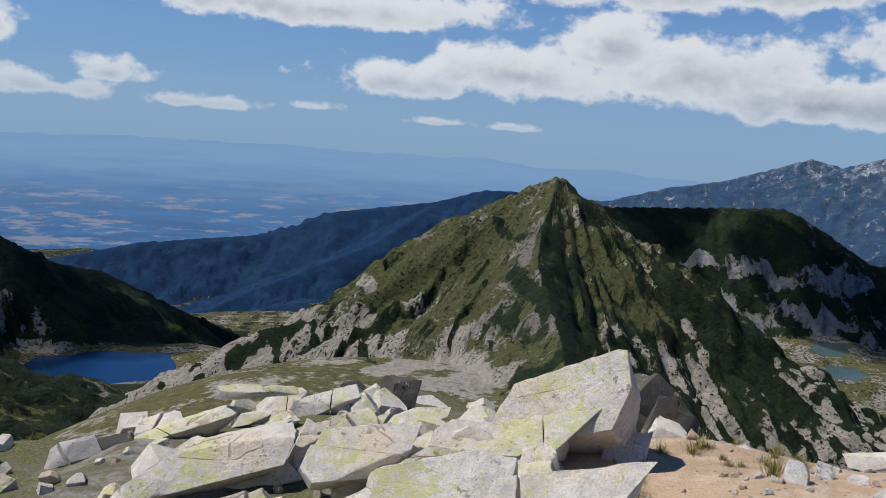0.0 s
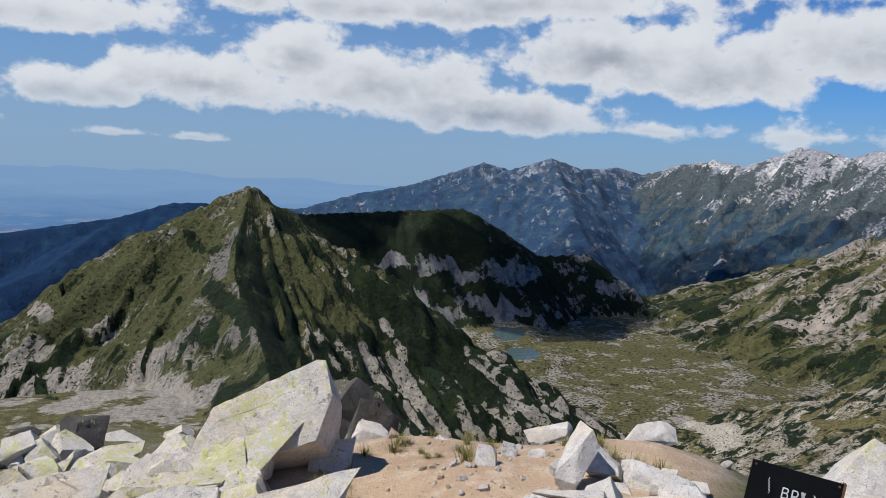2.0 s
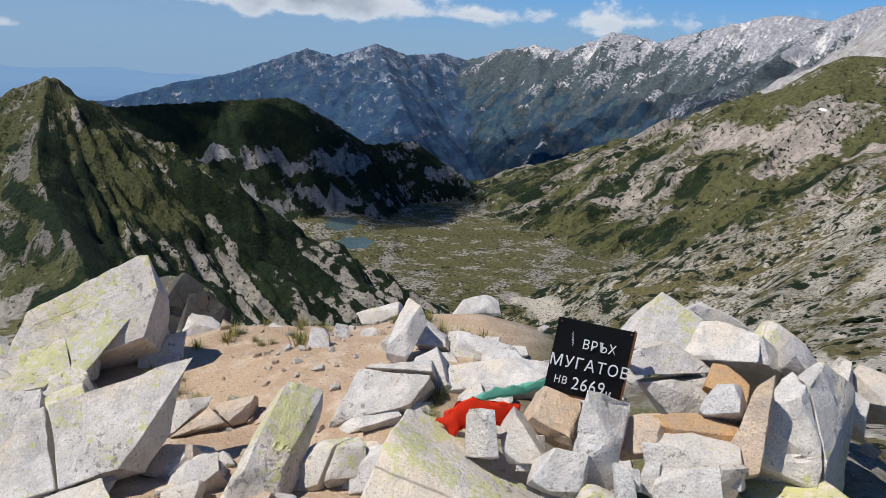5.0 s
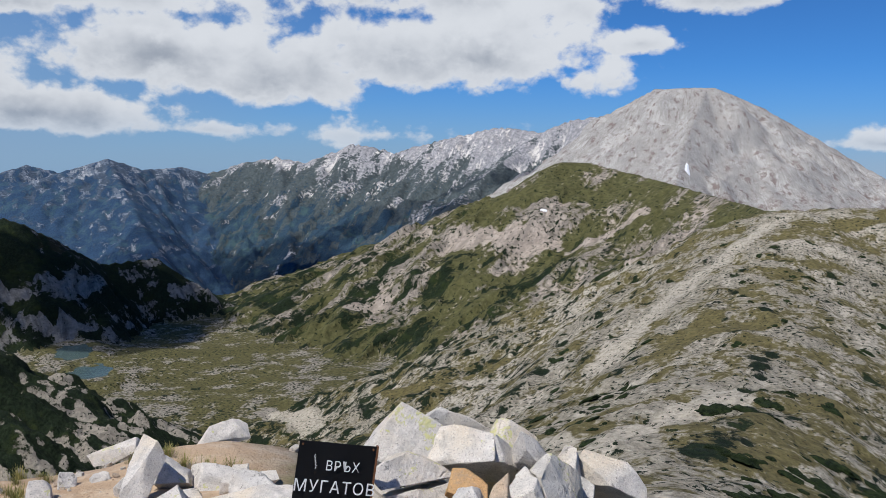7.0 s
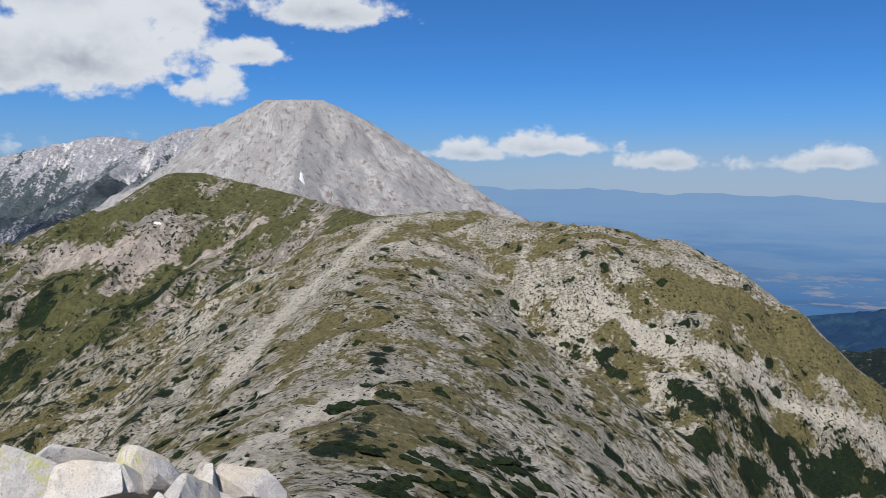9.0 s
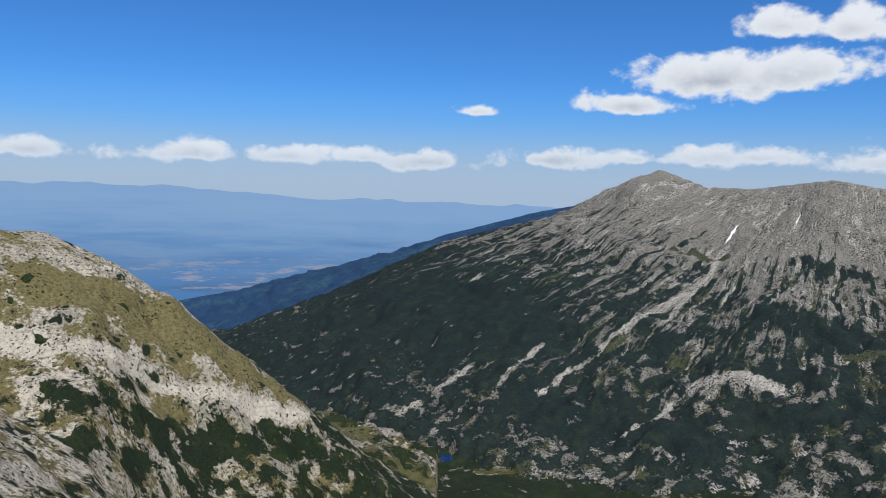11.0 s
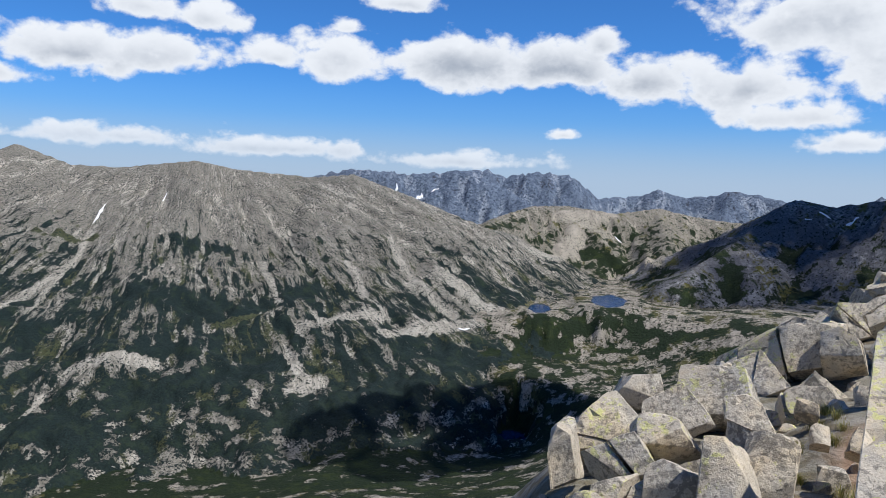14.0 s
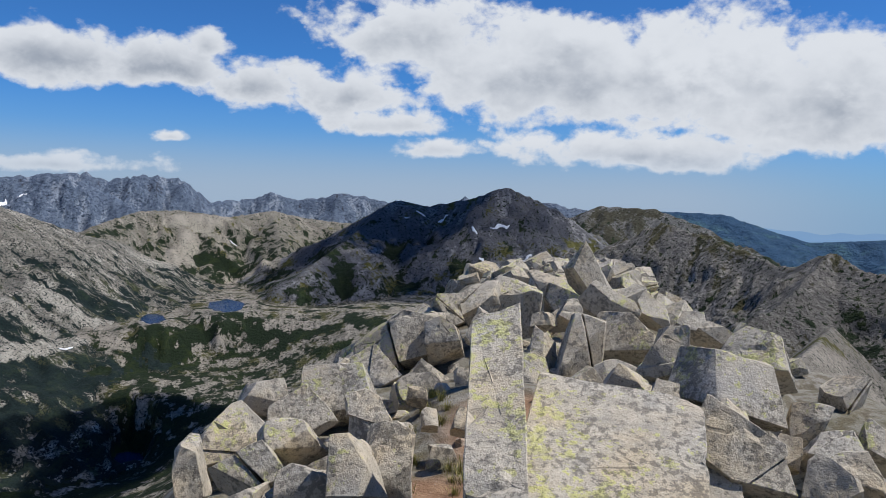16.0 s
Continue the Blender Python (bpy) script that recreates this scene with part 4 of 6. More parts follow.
basin_mat = slope_mat("basin_ground", bare=0.6, pines=0.635, pine_top=-380, fade=260, size=46, stretch=1.2, grass=(0.07, 0.08, 0.028), **GREY)
ground_mat = slope_mat("valley_ground", runs=0.1, bare=0.44, pines=0.5, pine_top=-380, fade=120, size=34, stretch=1.0, dots=0.7, grass=(0.096, 0.104, 0.04), **GREY)
LAND = terrain()
X, Y, H, owner, S, D, gul = LAND
SHARES = cover_of(X, Y)
face_owner = owner[:-1, :]
tagged(sheet("ground", face_owner == 0, X, Y, H, S, D, gul, ground_mat), "grassy stony valley floor with dwarf pine patches", "ground", kind="structure")
tagged(sheet("ground", face_owner == len(RIDGES) + 1, X, Y, H, S, D, gul, basin_mat), "hummocky valley bottom of dark dwarf pine and stones", "ground", kind="structure")
tagged(sheet("ground", face_owner == len(RIDGES) + 2, X, Y, H, S, D, gul, dirt_mat()), "trodden tan dirt and gravel of the summit", "ground", kind="structure")
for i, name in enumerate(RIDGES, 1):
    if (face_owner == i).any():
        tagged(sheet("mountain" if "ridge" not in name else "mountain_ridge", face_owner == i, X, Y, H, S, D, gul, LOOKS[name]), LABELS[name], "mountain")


def water_mat(name, deep, light):
    m, n = material(name)
    pos = n.node("ShaderNodeNewGeometry").outputs["Position"]
    finish(n, n.mix(n.noise(pos, 0.02, 3.0), deep, light), 0.2, n.noise(pos, 0.4, 3.0), 0.25, 0.2, 0.2)
    return m


lake_water = water_mat("lake_water", (0.004, 0.022, 0.075), (0.006, 0.035, 0.09))
# grey-green stands in for cloud reflected in the water
mirror_grey_water = water_mat("mirror_grey_water", (0.05, 0.085, 0.08), (0.085, 0.12, 0.11))
for b, r, a, c, turn, level in LAKES:
    bm = bmesh.new()
    x, y, _ = at(b, 0, r)
    t = radians(turn)
    ring = []
    for k in range(64):
        p = 2 * math.pi * k / 64
        u, v = a * 1.25 * math.cos(p), c * 1.25 * math.sin(p)
        ring.append(bm.verts.new((x + u * math.sin(t) + v * math.cos(t), y + u * math.cos(t) - v * math.sin(t), level)))
    bm.faces.new(ring)
    bmesh.ops.recalc_face_normals(bm, faces=bm.faces)
    if bm.faces[:][0].normal.z < 0:
        bmesh.ops.reverse_faces(bm, faces=bm.faces)
    me = bpy.data.meshes.new("lake")
    bm.to_mesh(me)
    bm.free()
    mirroring = 20 < b < 29
    me.materials.append(mirror_grey_water if mirroring else lake_water)
    tagged(new("lake", me), "mountain lake in the valley, coloured grey-green for mirrored cloud" if mirroring else "small deep blue mountain lake in the valley", "lake", "mountain lakes", "structure")

# ---- distance: plains and far ranges in painted, glowing haze ----
def haze_mat():
    """Far land as a plain backdrop of distance; its deep blue haze is painted emission."""
    m, n = material("far_haze_glow")
    pos = n.node("ShaderNodeNewGeometry").outputs["Position"]
    z = n.node("ShaderNodeSeparateXYZ", {0: pos}).outputs[2]
    stretched = n.scaled(pos, 0.0012, 0.0012, 0.012)
    bands = n.noise(stretched, 1.0, 6.0, 0.6)
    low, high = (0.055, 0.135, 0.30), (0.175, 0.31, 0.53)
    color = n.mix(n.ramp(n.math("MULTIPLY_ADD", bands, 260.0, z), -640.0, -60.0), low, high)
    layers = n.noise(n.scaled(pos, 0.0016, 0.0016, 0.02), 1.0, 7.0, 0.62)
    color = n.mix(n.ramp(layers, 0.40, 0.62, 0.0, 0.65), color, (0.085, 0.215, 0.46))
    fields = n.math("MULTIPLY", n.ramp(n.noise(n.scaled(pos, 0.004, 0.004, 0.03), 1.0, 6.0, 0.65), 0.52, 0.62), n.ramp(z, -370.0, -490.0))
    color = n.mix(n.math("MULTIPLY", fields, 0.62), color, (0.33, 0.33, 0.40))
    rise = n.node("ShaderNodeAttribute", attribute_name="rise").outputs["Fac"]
    # haze paling into the sky, painted towards the skyline
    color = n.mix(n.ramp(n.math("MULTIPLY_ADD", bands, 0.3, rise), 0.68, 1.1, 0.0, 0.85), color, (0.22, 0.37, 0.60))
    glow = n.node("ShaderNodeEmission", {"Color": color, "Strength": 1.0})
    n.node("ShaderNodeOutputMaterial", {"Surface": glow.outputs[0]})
    return m


haze = haze_mat()


def far_range(start, end, skyline, radius, foot, seed):
    """A curved range of far hills: skyline gives the elevation at a bearing."""
    bm = bmesh.new()
    rows = []
    steps = int((end - start) / 0.25)
    for j in range(9):
        k = j / 8
        row = []
        for i in range(steps + 1):
            b = start + (end - start) * i / steps
            e = skyline(b) + 0.32 * noise.noise((b * 0.22, seed, 0)) + 0.12 * noise.noise((b * 0.9, seed, 4))
            top = 1.65 + radius * math.tan(radians(e))
            r = radius - 500 * (1 - k) + 40 * noise.noise((b * 0.4, k * 4, seed))
            row.append(bm.verts.new((r * math.sin(radians(b)), r * math.cos(radians(b)), foot + (top - foot) * (k ** 1.3))))
        rows.append(row)
    for lower, upper in zip(rows, rows[1:]):
        for a, b, c, d in zip(lower, lower[1:], upper[1:], upper):
            bm.faces.new((a, b, c, d))
    me = bpy.data.meshes.new("backdrop")
    bm.to_mesh(me)
    bm.free()
    share = me.attributes.new("rise", "FLOAT", "POINT")
    share.data.foreach_set("value", np.repeat(np.linspace(0, 1, 9), steps + 1).astype(np.float32))
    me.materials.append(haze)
    return tagged(new("backdrop", me), "plain and far hills at the horizon, blue haze painted as glow", "distance", kind="structure")


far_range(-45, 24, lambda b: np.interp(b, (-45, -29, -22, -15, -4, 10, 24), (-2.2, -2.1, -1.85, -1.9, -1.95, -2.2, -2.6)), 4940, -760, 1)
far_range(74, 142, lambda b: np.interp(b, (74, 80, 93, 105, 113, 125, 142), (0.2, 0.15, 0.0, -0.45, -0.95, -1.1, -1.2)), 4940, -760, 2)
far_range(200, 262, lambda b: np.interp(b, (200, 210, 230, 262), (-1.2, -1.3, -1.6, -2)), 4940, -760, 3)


# ---- clouds overhead, whose shade lies on the land ----
def cloud_mat(name, low, high):
    m, n = material(name)
    pos = n.node("ShaderNodeTexCoord").outputs["Object"]
    thin = n.ramp(n.noise(pos, 0.005, 3.0, 0.5), 0.35, 0.65, high, low)
    body = n.node("ShaderNodeBsdfDiffuse", {"Color": (0.86, 0.87, 0.89, 1.0)})
    clear = n.node("ShaderNodeBsdfTransparent")
    n.node("ShaderNodeOutputMaterial", {"Surface": n.node("ShaderNodeMixShader", {0: thin, 1: body.outputs[0], 2: clear.outputs[0]}).outputs[0]})
    return m


cloud_white = cloud_mat("cloud_white", 0.48, 0.6)
cloud_thin = cloud_mat("cloud_thin", 0.74, 0.84)


def cumulus(b, r, ground_z, width, depth, seed, mat=cloud_white):
    """A heaped cloud 1000 m up that stands between the sun and a stretch of land."""
    rng = random.Random(seed)
    to_sun = bearing(SUN_AZ, SUN_EL)
    x, y, _ = at(b, 0, r)
    lift = (1000 - ground_z) / to_sun.z
    bm = bmesh.new()
    for k in range(16):
        u, v = rng.uniform(-1, 1), rng.uniform(-1, 1)
        if u * u + v * v > 1:
            continue
        size = rng.uniform(0.28, 0.5) * min(width, depth)
        made = bmesh.ops.create_icosphere(bm, subdivisions=3, radius=size)
        for w in made["verts"]:
            n = noise.noise(w.co * (2.2 / size) + Vector((seed, k, 0)))
            w.co *= 1 + 0.3 * n
            w.co.z *= 0.45 if w.co.z > 0 else 0.12
            w.co += Vector((u * width * 0.8, v * depth * 0.8, 0))
    me = bpy.data.meshes.new("cloud")
    bm.to_mesh(me)
    bm.free()
    for p in me.polygons:
        p.use_smooth = True
    me.materials.append(mat)
    ob = new("cloud", me)
    ob.matrix_world = pose(x + to_sun.x * lift, y + to_sun.y * lift, 1000, 0, 0, -b)
    return tagged(ob, "white heaped summer cloud high over the mountains", "cloud", "clouds overhead")


cumulus(18, 1720, -200, 660, 330, 1)
cumulus(-25, 1230, -230, 330, 260, 2)
cumulus(36, 2900, -420, 500, 480, 4, cloud_thin)
cumulus(50, 3000, -150, 700, 330, 5, cloud_thin)
cumulus(164, 1400, -470, 260, 190, 6)
cumulus(192, 2430, -150, 560, 460, 7, cloud_thin)

# ---- boulders of the summit ----
TILT = Euler((0.5, 0.3, 0.7)).to_matrix()


def cut(bm, no, co):
    """Breaks off what lies beyond a plane, and closes the break."""
    bmesh.ops.bisect_plane(bm, geom=bm.verts[:] + bm.edges[:] + bm.faces[:], plane_co=co, plane_no=no, clear_outer=True)
    open_edges = [e for e in bm.edges if e.is_boundary]
    if open_edges:
        bmesh.ops.contextual_create(bm, geom=open_edges)


def broken(rng, flat, taper, skew):
    """A slanted box of size 1 with large pieces broken off along flat planes."""
    bm = bmesh.new()
    bmesh.ops.create_cube(bm, size=1.0)
    for v in bm.verts:
        up = v.co.z + 0.5
        v.co.x = v.co.x * (1 - taper * up) + skew * (up - 0.5)
        v.co += Vector((rng.uniform(-0.2, 0.2), rng.uniform(-0.2, 0.2), rng.uniform(-0.2, 0.2))) * (0.3 if flat else 1.0)
    for k in range(rng.randint(3, 5) if not flat else 3):
        no = Vector((rng.uniform(-1, 1), rng.uniform(-1, 0.7), rng.uniform(-1, 1))).normalized()
        far = max(v.co.dot(no) for v in bm.verts)
        cut(bm, no, no * far * (rng.uniform(0.5, 0.82) if not flat else 0.92))
    for k in range(3):
        no = Vector((rng.uniform(-1, 1), rng.uniform(-1, 1), rng.uniform(-1, 1))).normalized()
        far = max(v.co.dot(no) for v in bm.verts)
        cut(bm, no, no * far * rng.uniform(0.9, 0.98))
    return bm


def block(w, h, d, seed, fine=0.07, flat=False, taper=0.25, skew=0.0):
    """An angular boulder w wide, h high and d deep, with crisp edges; large ones are split along a joint.
    taper: share by which it narrows towards its top; skew: share by which the top leans over to its right."""
    rng = random.Random(seed)
    bm = broken(rng, flat, taper, skew)
    bmesh.ops.scale(bm, vec=(w, d * 1.04, h), verts=bm.verts)
    if max(w, h) > 0.34 and not flat and rng.random() < 0.6:
        rest = bm.copy()
        no = Vector((rng.uniform(-1, 1), rng.uniform(-0.4, 0.4), rng.uniform(-0.6, 0.6))).normalized()
        co = no * rng.uniform(-0.12, 0.12) * w
        cut(bm, no, co - no * 0.006)
        cut(rest, -no, co + no * 0.006)
        bmesh.ops.translate(rest, vec=(rng.uniform(-0.02, 0.02), rng.uniform(-0.07, 0.07) * min(w, h), rng.uniform(-0.05, 0.03) * h), verts=rest.verts)
        me = bpy.data.meshes.new("split")
        rest.to_mesh(me)
        rest.free()
        bm.from_mesh(me)
        bpy.data.meshes.remove(me)
    bmesh.ops.recalc_face_normals(bm, faces=bm.faces)
    bmesh.ops.bevel(bm, geom=bm.edges[:], offset=0.008 * min(w, h, d) + 0.0012, segments=1, affect="EDGES")
    bmesh.ops.triangulate(bm, faces=bm.faces)
    for k in range(4):
        long = [e for e in bm.edges if e.calc_length() > fine]
        if not long or len(bm.faces) > 2400:
            break
        bmesh.ops.subdivide_edges(bm, edges=long, cuts=1)
        bmesh.ops.triangulate(bm, faces=[f for f in bm.faces if len(f.verts) > 3])
    bm.normal_update()
    size = (w * h * d) ** (1 / 3)
    shift = Vector((seed * 1.7, seed * 0.9, seed * 2.3))
    moves = []
    for v in bm.verts:
        p = v.co + shift
        bed = (TILT @ p) * (1.5 / size)
        step = abs((bed.z + 0.25 * noise.noise(p * (1.2 / size))) % 1.0 - 0.5) * 2
        moves.append(v.normal * (0.014 * size * noise.noise(p * (1.6 / size)) + 0.012 * size * noise.noise(p * (5.0 / size)) + 0.006 * noise.noise(p * 22)
                                 - 0.045 * size * max(0.0, step - 0.86) / 0.14 * (noise.noise(p * (0.9 / size)) > 0.05)))
    for v, m in zip(bm.verts, moves):
        v.co += m
    me = bpy.data.meshes.new("boulder")
    bm.to_mesh(me)
    bm.free()
    for p in me.polygons:
        p.use_smooth = True
    me.set_sharp_from_angle(angle=radians(24))
    return me


def facing(x, y, z, roll, lean, turn=0.0):
    """Pose of a block at a place: its broad side looks to the middle of the summit, leaning back, rolled clockwise as seen from there."""
    a = math.atan2(x, y)
    away, right = Vector((math.sin(a), math.cos(a), 0)), Vector((math.cos(a), -math.sin(a), 0))
    basis = Matrix((right, away, Vector((0, 0, 1)))).transposed()
    spin = Matrix.Rotation(radians(roll), 3, away)
    m = spin @ basis @ Matrix.Rotation(radians(-lean), 3, "X") @ Matrix.Rotation(radians(turn), 3, "Z")
    return Matrix.Translation((x, y, z)) @ m.to_4x4()


ROCK_LABEL = {
    GRANITE: "pale granite boulder with yellow-green lichen on the summit",
    GRANITE_SOUTH: "weathered grey granite boulder with lichen on the crest",
    GRANITE_CLEAN: "clean pale grey granite stone",
    GRANITE_TAN: "tan granite stone of the cairn",
    GRANITE_RUST: "rust-orange stone of the cairn",
    GRANITE_DARK: "dark lichen-covered rock on the slope",
}
count = 0


def rock(x, y, z, w, h, d, roll, lean, mat=GRANITE, name="boulder", group="summit boulders", taper=0.25, skew=0.0):
    global count
    count += 1
    if mat is GRANITE_SOUTH and name != "slab":
        w, h, d = w * 0.88, h * 0.88, d * 0.88
    me = block(w, h, d, count, 0.06 if w > 0.3 else 0.04, name == "slab", taper if name != "slab" else 0.04, skew)
    me.materials.append(mat)
    ob = new(name, me)
    turn = ((count * 37 % 31) - 15) * 0.8
    if name == "slab":
        turn = 0
    ob.matrix_world = facing(x, y, z, roll, lean, turn)
    return tagged(ob, ROCK_LABEL[mat], "rock", group)


# slabs and stones round the dirt, and down the west side
rock(0.83, 4.89, -0.08, 0.84, 0.41, 0.37, -17, 32, taper=0.3, skew=0.2)
rock(0.58, 4.63, -0.20, 0.50, 0.26, 0.24, -14, 40, taper=0.1, skew=0.45)
rock(0.20, 4.63, -0.23, 0.30, 0.24, 0.12, -11, 40, taper=0.2, skew=0.25)
rock(0.44, 3.35, -0.04, 0.72, 0.34, 0.15, -16, 52, taper=0.1, skew=0.35)
rock(0.33, 3.17, -0.19, 0.49, 0.12, 0.11, -14, 25, GRANITE_CLEAN, taper=0.2, skew=0.25)
rock(0.01, 3.57, -0.13, 0.70, 0.36, 0.18, -13, 50, taper=0.15, skew=0.3)
rock(-0.19, 6.03, -0.68, 0.42, 0.20, 0.10, -14, 45, taper=0.2, skew=0.0)
rock(-0.15, 3.19, -0.26, 0.30, 0.19, 0.10, -10, 45, taper=0.2, skew=0.0)
rock(1.20, 3.76, -0.25, 0.36, 0.15, 0.14, -10, 50, GRANITE_TAN, taper=0.25, skew=0.45)
rock(0.95, 3.82, -0.27, 0.33, 0.19, 0.10, -17, 52, taper=0.1, skew=0.45)
rock(0.81, 3.26, -0.19, 0.45, 0.15, 0.12, -16, 50, GRANITE_TAN, taper=0.2, skew=0.2)
rock(0.73, 3.08, -0.23, 0.19, 0.08, 0.04, -12, 55, GRANITE_CLEAN, "stone", "loose stones", taper=0.2, skew=0.0)
rock(0.89, 3.21, -0.25, 0.16, 0.05, 0.02, -8, 60, GRANITE_TAN, "stone", "loose stones", taper=0.2, skew=0.0)
rock(0.87, 3.22, -0.30, 0.13, 0.04, 0.02, 4, 60, GRANITE_TAN, "stone", "loose stones", taper=0.2, skew=0.0)
rock(0.72, 2.91, -0.20, 0.13, 0.05, 0.03, -14, 55, GRANITE_TAN, "stone", "loose stones", taper=0.2, skew=0.0)
rock(1.18, 2.97, -0.08, 0.23, 0.56, 0.14, 38, 58, taper=0.25, skew=0.0)
rock(1.41, 2.88, -0.16, 0.38, 0.23, 0.20, -14, 42, taper=0.3, skew=0.1)
rock(1.64, 2.74, -0.16, 0.32, 0.20, 0.16, -8, 45, GRANITE_CLEAN, taper=0.2, skew=0.0)
rock(1.93, 3.22, -0.02, 0.51, 0.26, 0.18, -18, 45, GRANITE_CLEAN, taper=0.2, skew=0.45)
rock(2.27, 3.73, 0.02, 0.18, 0.36, 0.09, 36, 45, GRANITE_CLEAN, taper=0.3, skew=0.0)
rock(2.53, 3.86, -0.04, 0.21, 0.24, 0.10, 10, 40, GRANITE_CLEAN, taper=0.3, skew=0.0)
rock(2.73, 3.71, -0.10, 0.30, 0.19, 0.09, 14, 45, GRANITE_CLEAN, taper=0.2, skew=0.0)
rock(3.24, 5.68, -0.58, 0.42, 0.13, 0.06, -14, 55, GRANITE_CLEAN, "stone", "loose stones", taper=0.2, skew=0.0)
rock(3.89, 5.25, -0.48, 0.38, 0.15, 0.07, -12, 50, GRANITE_CLEAN, "stone", "loose stones", taper=0.2, skew=0.0)
rock(1.95, 4.17, -0.11, 0.13, 0.16, 0.06, -4, 40, GRANITE_CLEAN, "stone", "loose stones", taper=0.2, skew=0.0)
rock(2.17, 4.34, -0.17, 0.10, 0.14, 0.05, 6, 35, GRANITE_CLEAN, "stone", "loose stones", taper=0.2, skew=0.0)
rock(1.97, 5.03, -0.33, 0.23, 0.10, 0.05, -26, 50, GRANITE_CLEAN, "stone", "loose stones", taper=0.2, skew=0.0)
rock(1.17, 4.72, -0.25, 0.25, 0.17, 0.08, -8, 45, GRANITE_CLEAN, "stone", "loose stones", taper=0.2, skew=0.0)
rock(2.47, 3.08, -0.05, 0.58, 0.23, 0.18, -12, 55, GRANITE_CLEAN, taper=0.2, skew=0.0)
rock(2.04, 3.09, -0.16, 0.12, 0.08, 0.04, -10, 45, GRANITE_CLEAN, "stone", "loose stones", taper=0.2, skew=0.0)
rock(0.91, 2.71, -0.25, 0.31, 0.17, 0.08, -12, 55, taper=0.2, skew=0.0)
rock(1.25, 2.59, -0.27, 0.37, 0.18, 0.14, -8, 50, taper=0.2, skew=0.0)
rock(0.61, 2.79, -0.18, 0.22, 0.10, 0.05, -14, 55, GRANITE_CLEAN, "stone", "loose stones", taper=0.2, skew=0.0)
rock(0.47, 2.81, -0.23, 0.12, 0.13, 0.06, 12, 45, GRANITE_CLEAN, "stone", "loose stones", taper=0.2, skew=0.0)
rock(0.38, 2.98, -0.26, 0.11, 0.15, 0.05, 32, 45, GRANITE_CLEAN, "stone", "loose stones", taper=0.2, skew=0.0)
rock(1.91, 3.92, -0.17, 0.20, 0.09, 0.05, -6, 60, GRANITE_CLEAN, "stone", "loose stones", taper=0.2, skew=0.0)
rock(2.33, 4.25, -0.16, 0.13, 0.10, 0.05, -4, 45, GRANITE_CLEAN, "stone", "loose stones", taper=0.2, skew=0.0)
rock(2.88, 3.57, -0.17, 0.16, 0.10, 0.05, -10, 45, GRANITE_CLEAN, "stone", "loose stones", taper=0.2, skew=0.0)
rock(1.75, 3.27, -0.19, 0.25, 0.07, 0.04, -8, 62, GRANITE_TAN, "stone", "loose stones", taper=0.2, skew=0.0)
rock(2.47, 3.59, -0.12, 0.19, 0.12, 0.06, -12, 50, GRANITE_CLEAN, "stone", "loose stones", taper=0.2, skew=0.0)
rock(1.44, 3.64, -0.23, 0.21, 0.06, 0.03, -30, 60, GRANITE_TAN, "stone", "loose stones", taper=0.2, skew=0.0)
rock(0.17, 3.00, -0.29, 0.15, 0.09, 0.05, -20, 45, GRANITE_CLEAN, "stone", "loose stones", taper=0.2, skew=0.0)
rock(-0.86, 6.33, -0.64, 0.58, 0.16, 0.13, -12, 60, taper=0.2, skew=0.2)
rock(-0.51, 7.47, -0.99, 0.36, 0.23, 0.12, -6, 45, taper=0.2, skew=0.0)
rock(-0.72, 6.52, -0.56, 0.22, 0.10, 0.05, -4, 40, GRANITE_DARK, taper=0.2, skew=0.0)
rock(-0.33, 7.10, -0.82, 0.39, 0.28, 0.14, 8, 35, GRANITE_DARK, taper=0.2, skew=0.0)
rock(-0.76, 5.68, -0.58, 0.67, 0.19, 0.09, -16, 50, taper=0.2, skew=0.0)
rock(-0.85, 5.13, -0.56, 0.25, 0.48, 0.23, 32, 40, taper=0.2, skew=0.0)
rock(-1.35, 4.73, -0.48, 0.94, 0.36, 0.18, -10, 50, taper=0.15, skew=0.45)
rock(-0.48, 4.39, -0.28, 0.50, 0.29, 0.15, -13, 50, taper=0.15, skew=0.45)
rock(0.12, 4.41, -0.28, 0.73, 0.32, 0.16, -9, 50, taper=0.2, skew=0.45)
rock(0.24, 4.88, -0.28, 0.30, 0.23, 0.11, -14, 45, taper=0.2, skew=0.0)
rock(-2.06, 6.07, -0.88, 1.05, 0.17, 0.15, -10, 60, taper=0.2, skew=0.2)
rock(-1.56, 6.38, -0.60, 0.62, 0.12, 0.06, -4, 60, taper=0.2, skew=0.0)
rock(-2.47, 5.88, -0.93, 0.33, 0.12, 0.06, -8, 50, GRANITE_DARK, taper=0.2, skew=0.0)
rock(-0.15, 6.04, -0.64, 0.48, 0.17, 0.09, -14, 55, taper=0.2, skew=0.0)
rock(-1.20, 5.61, -0.66, 0.38, 0.16, 0.08, -12, 55, taper=0.2, skew=0.0)
rock(-2.74, 5.77, -0.97, 0.42, 0.18, 0.09, -20, 50, GRANITE_CLEAN, "stone", "loose stones", taper=0.2, skew=0.0)
rock(-0.08, 7.47, -1.00, 0.32, 0.14, 0.07, -6, 55, GRANITE_CLEAN, "stone", "loose stones", taper=0.2, skew=0.0)
rock(-1.55, 6.54, -0.90, 0.34, 0.12, 0.06, -14, 55, GRANITE_CLEAN, "stone", "loose stones", taper=0.2, skew=0.0)
# big lichen block under the cairn
rock(1.40, 1.50, -0.02, 1.25, 0.95, 0.62, 4, 76)
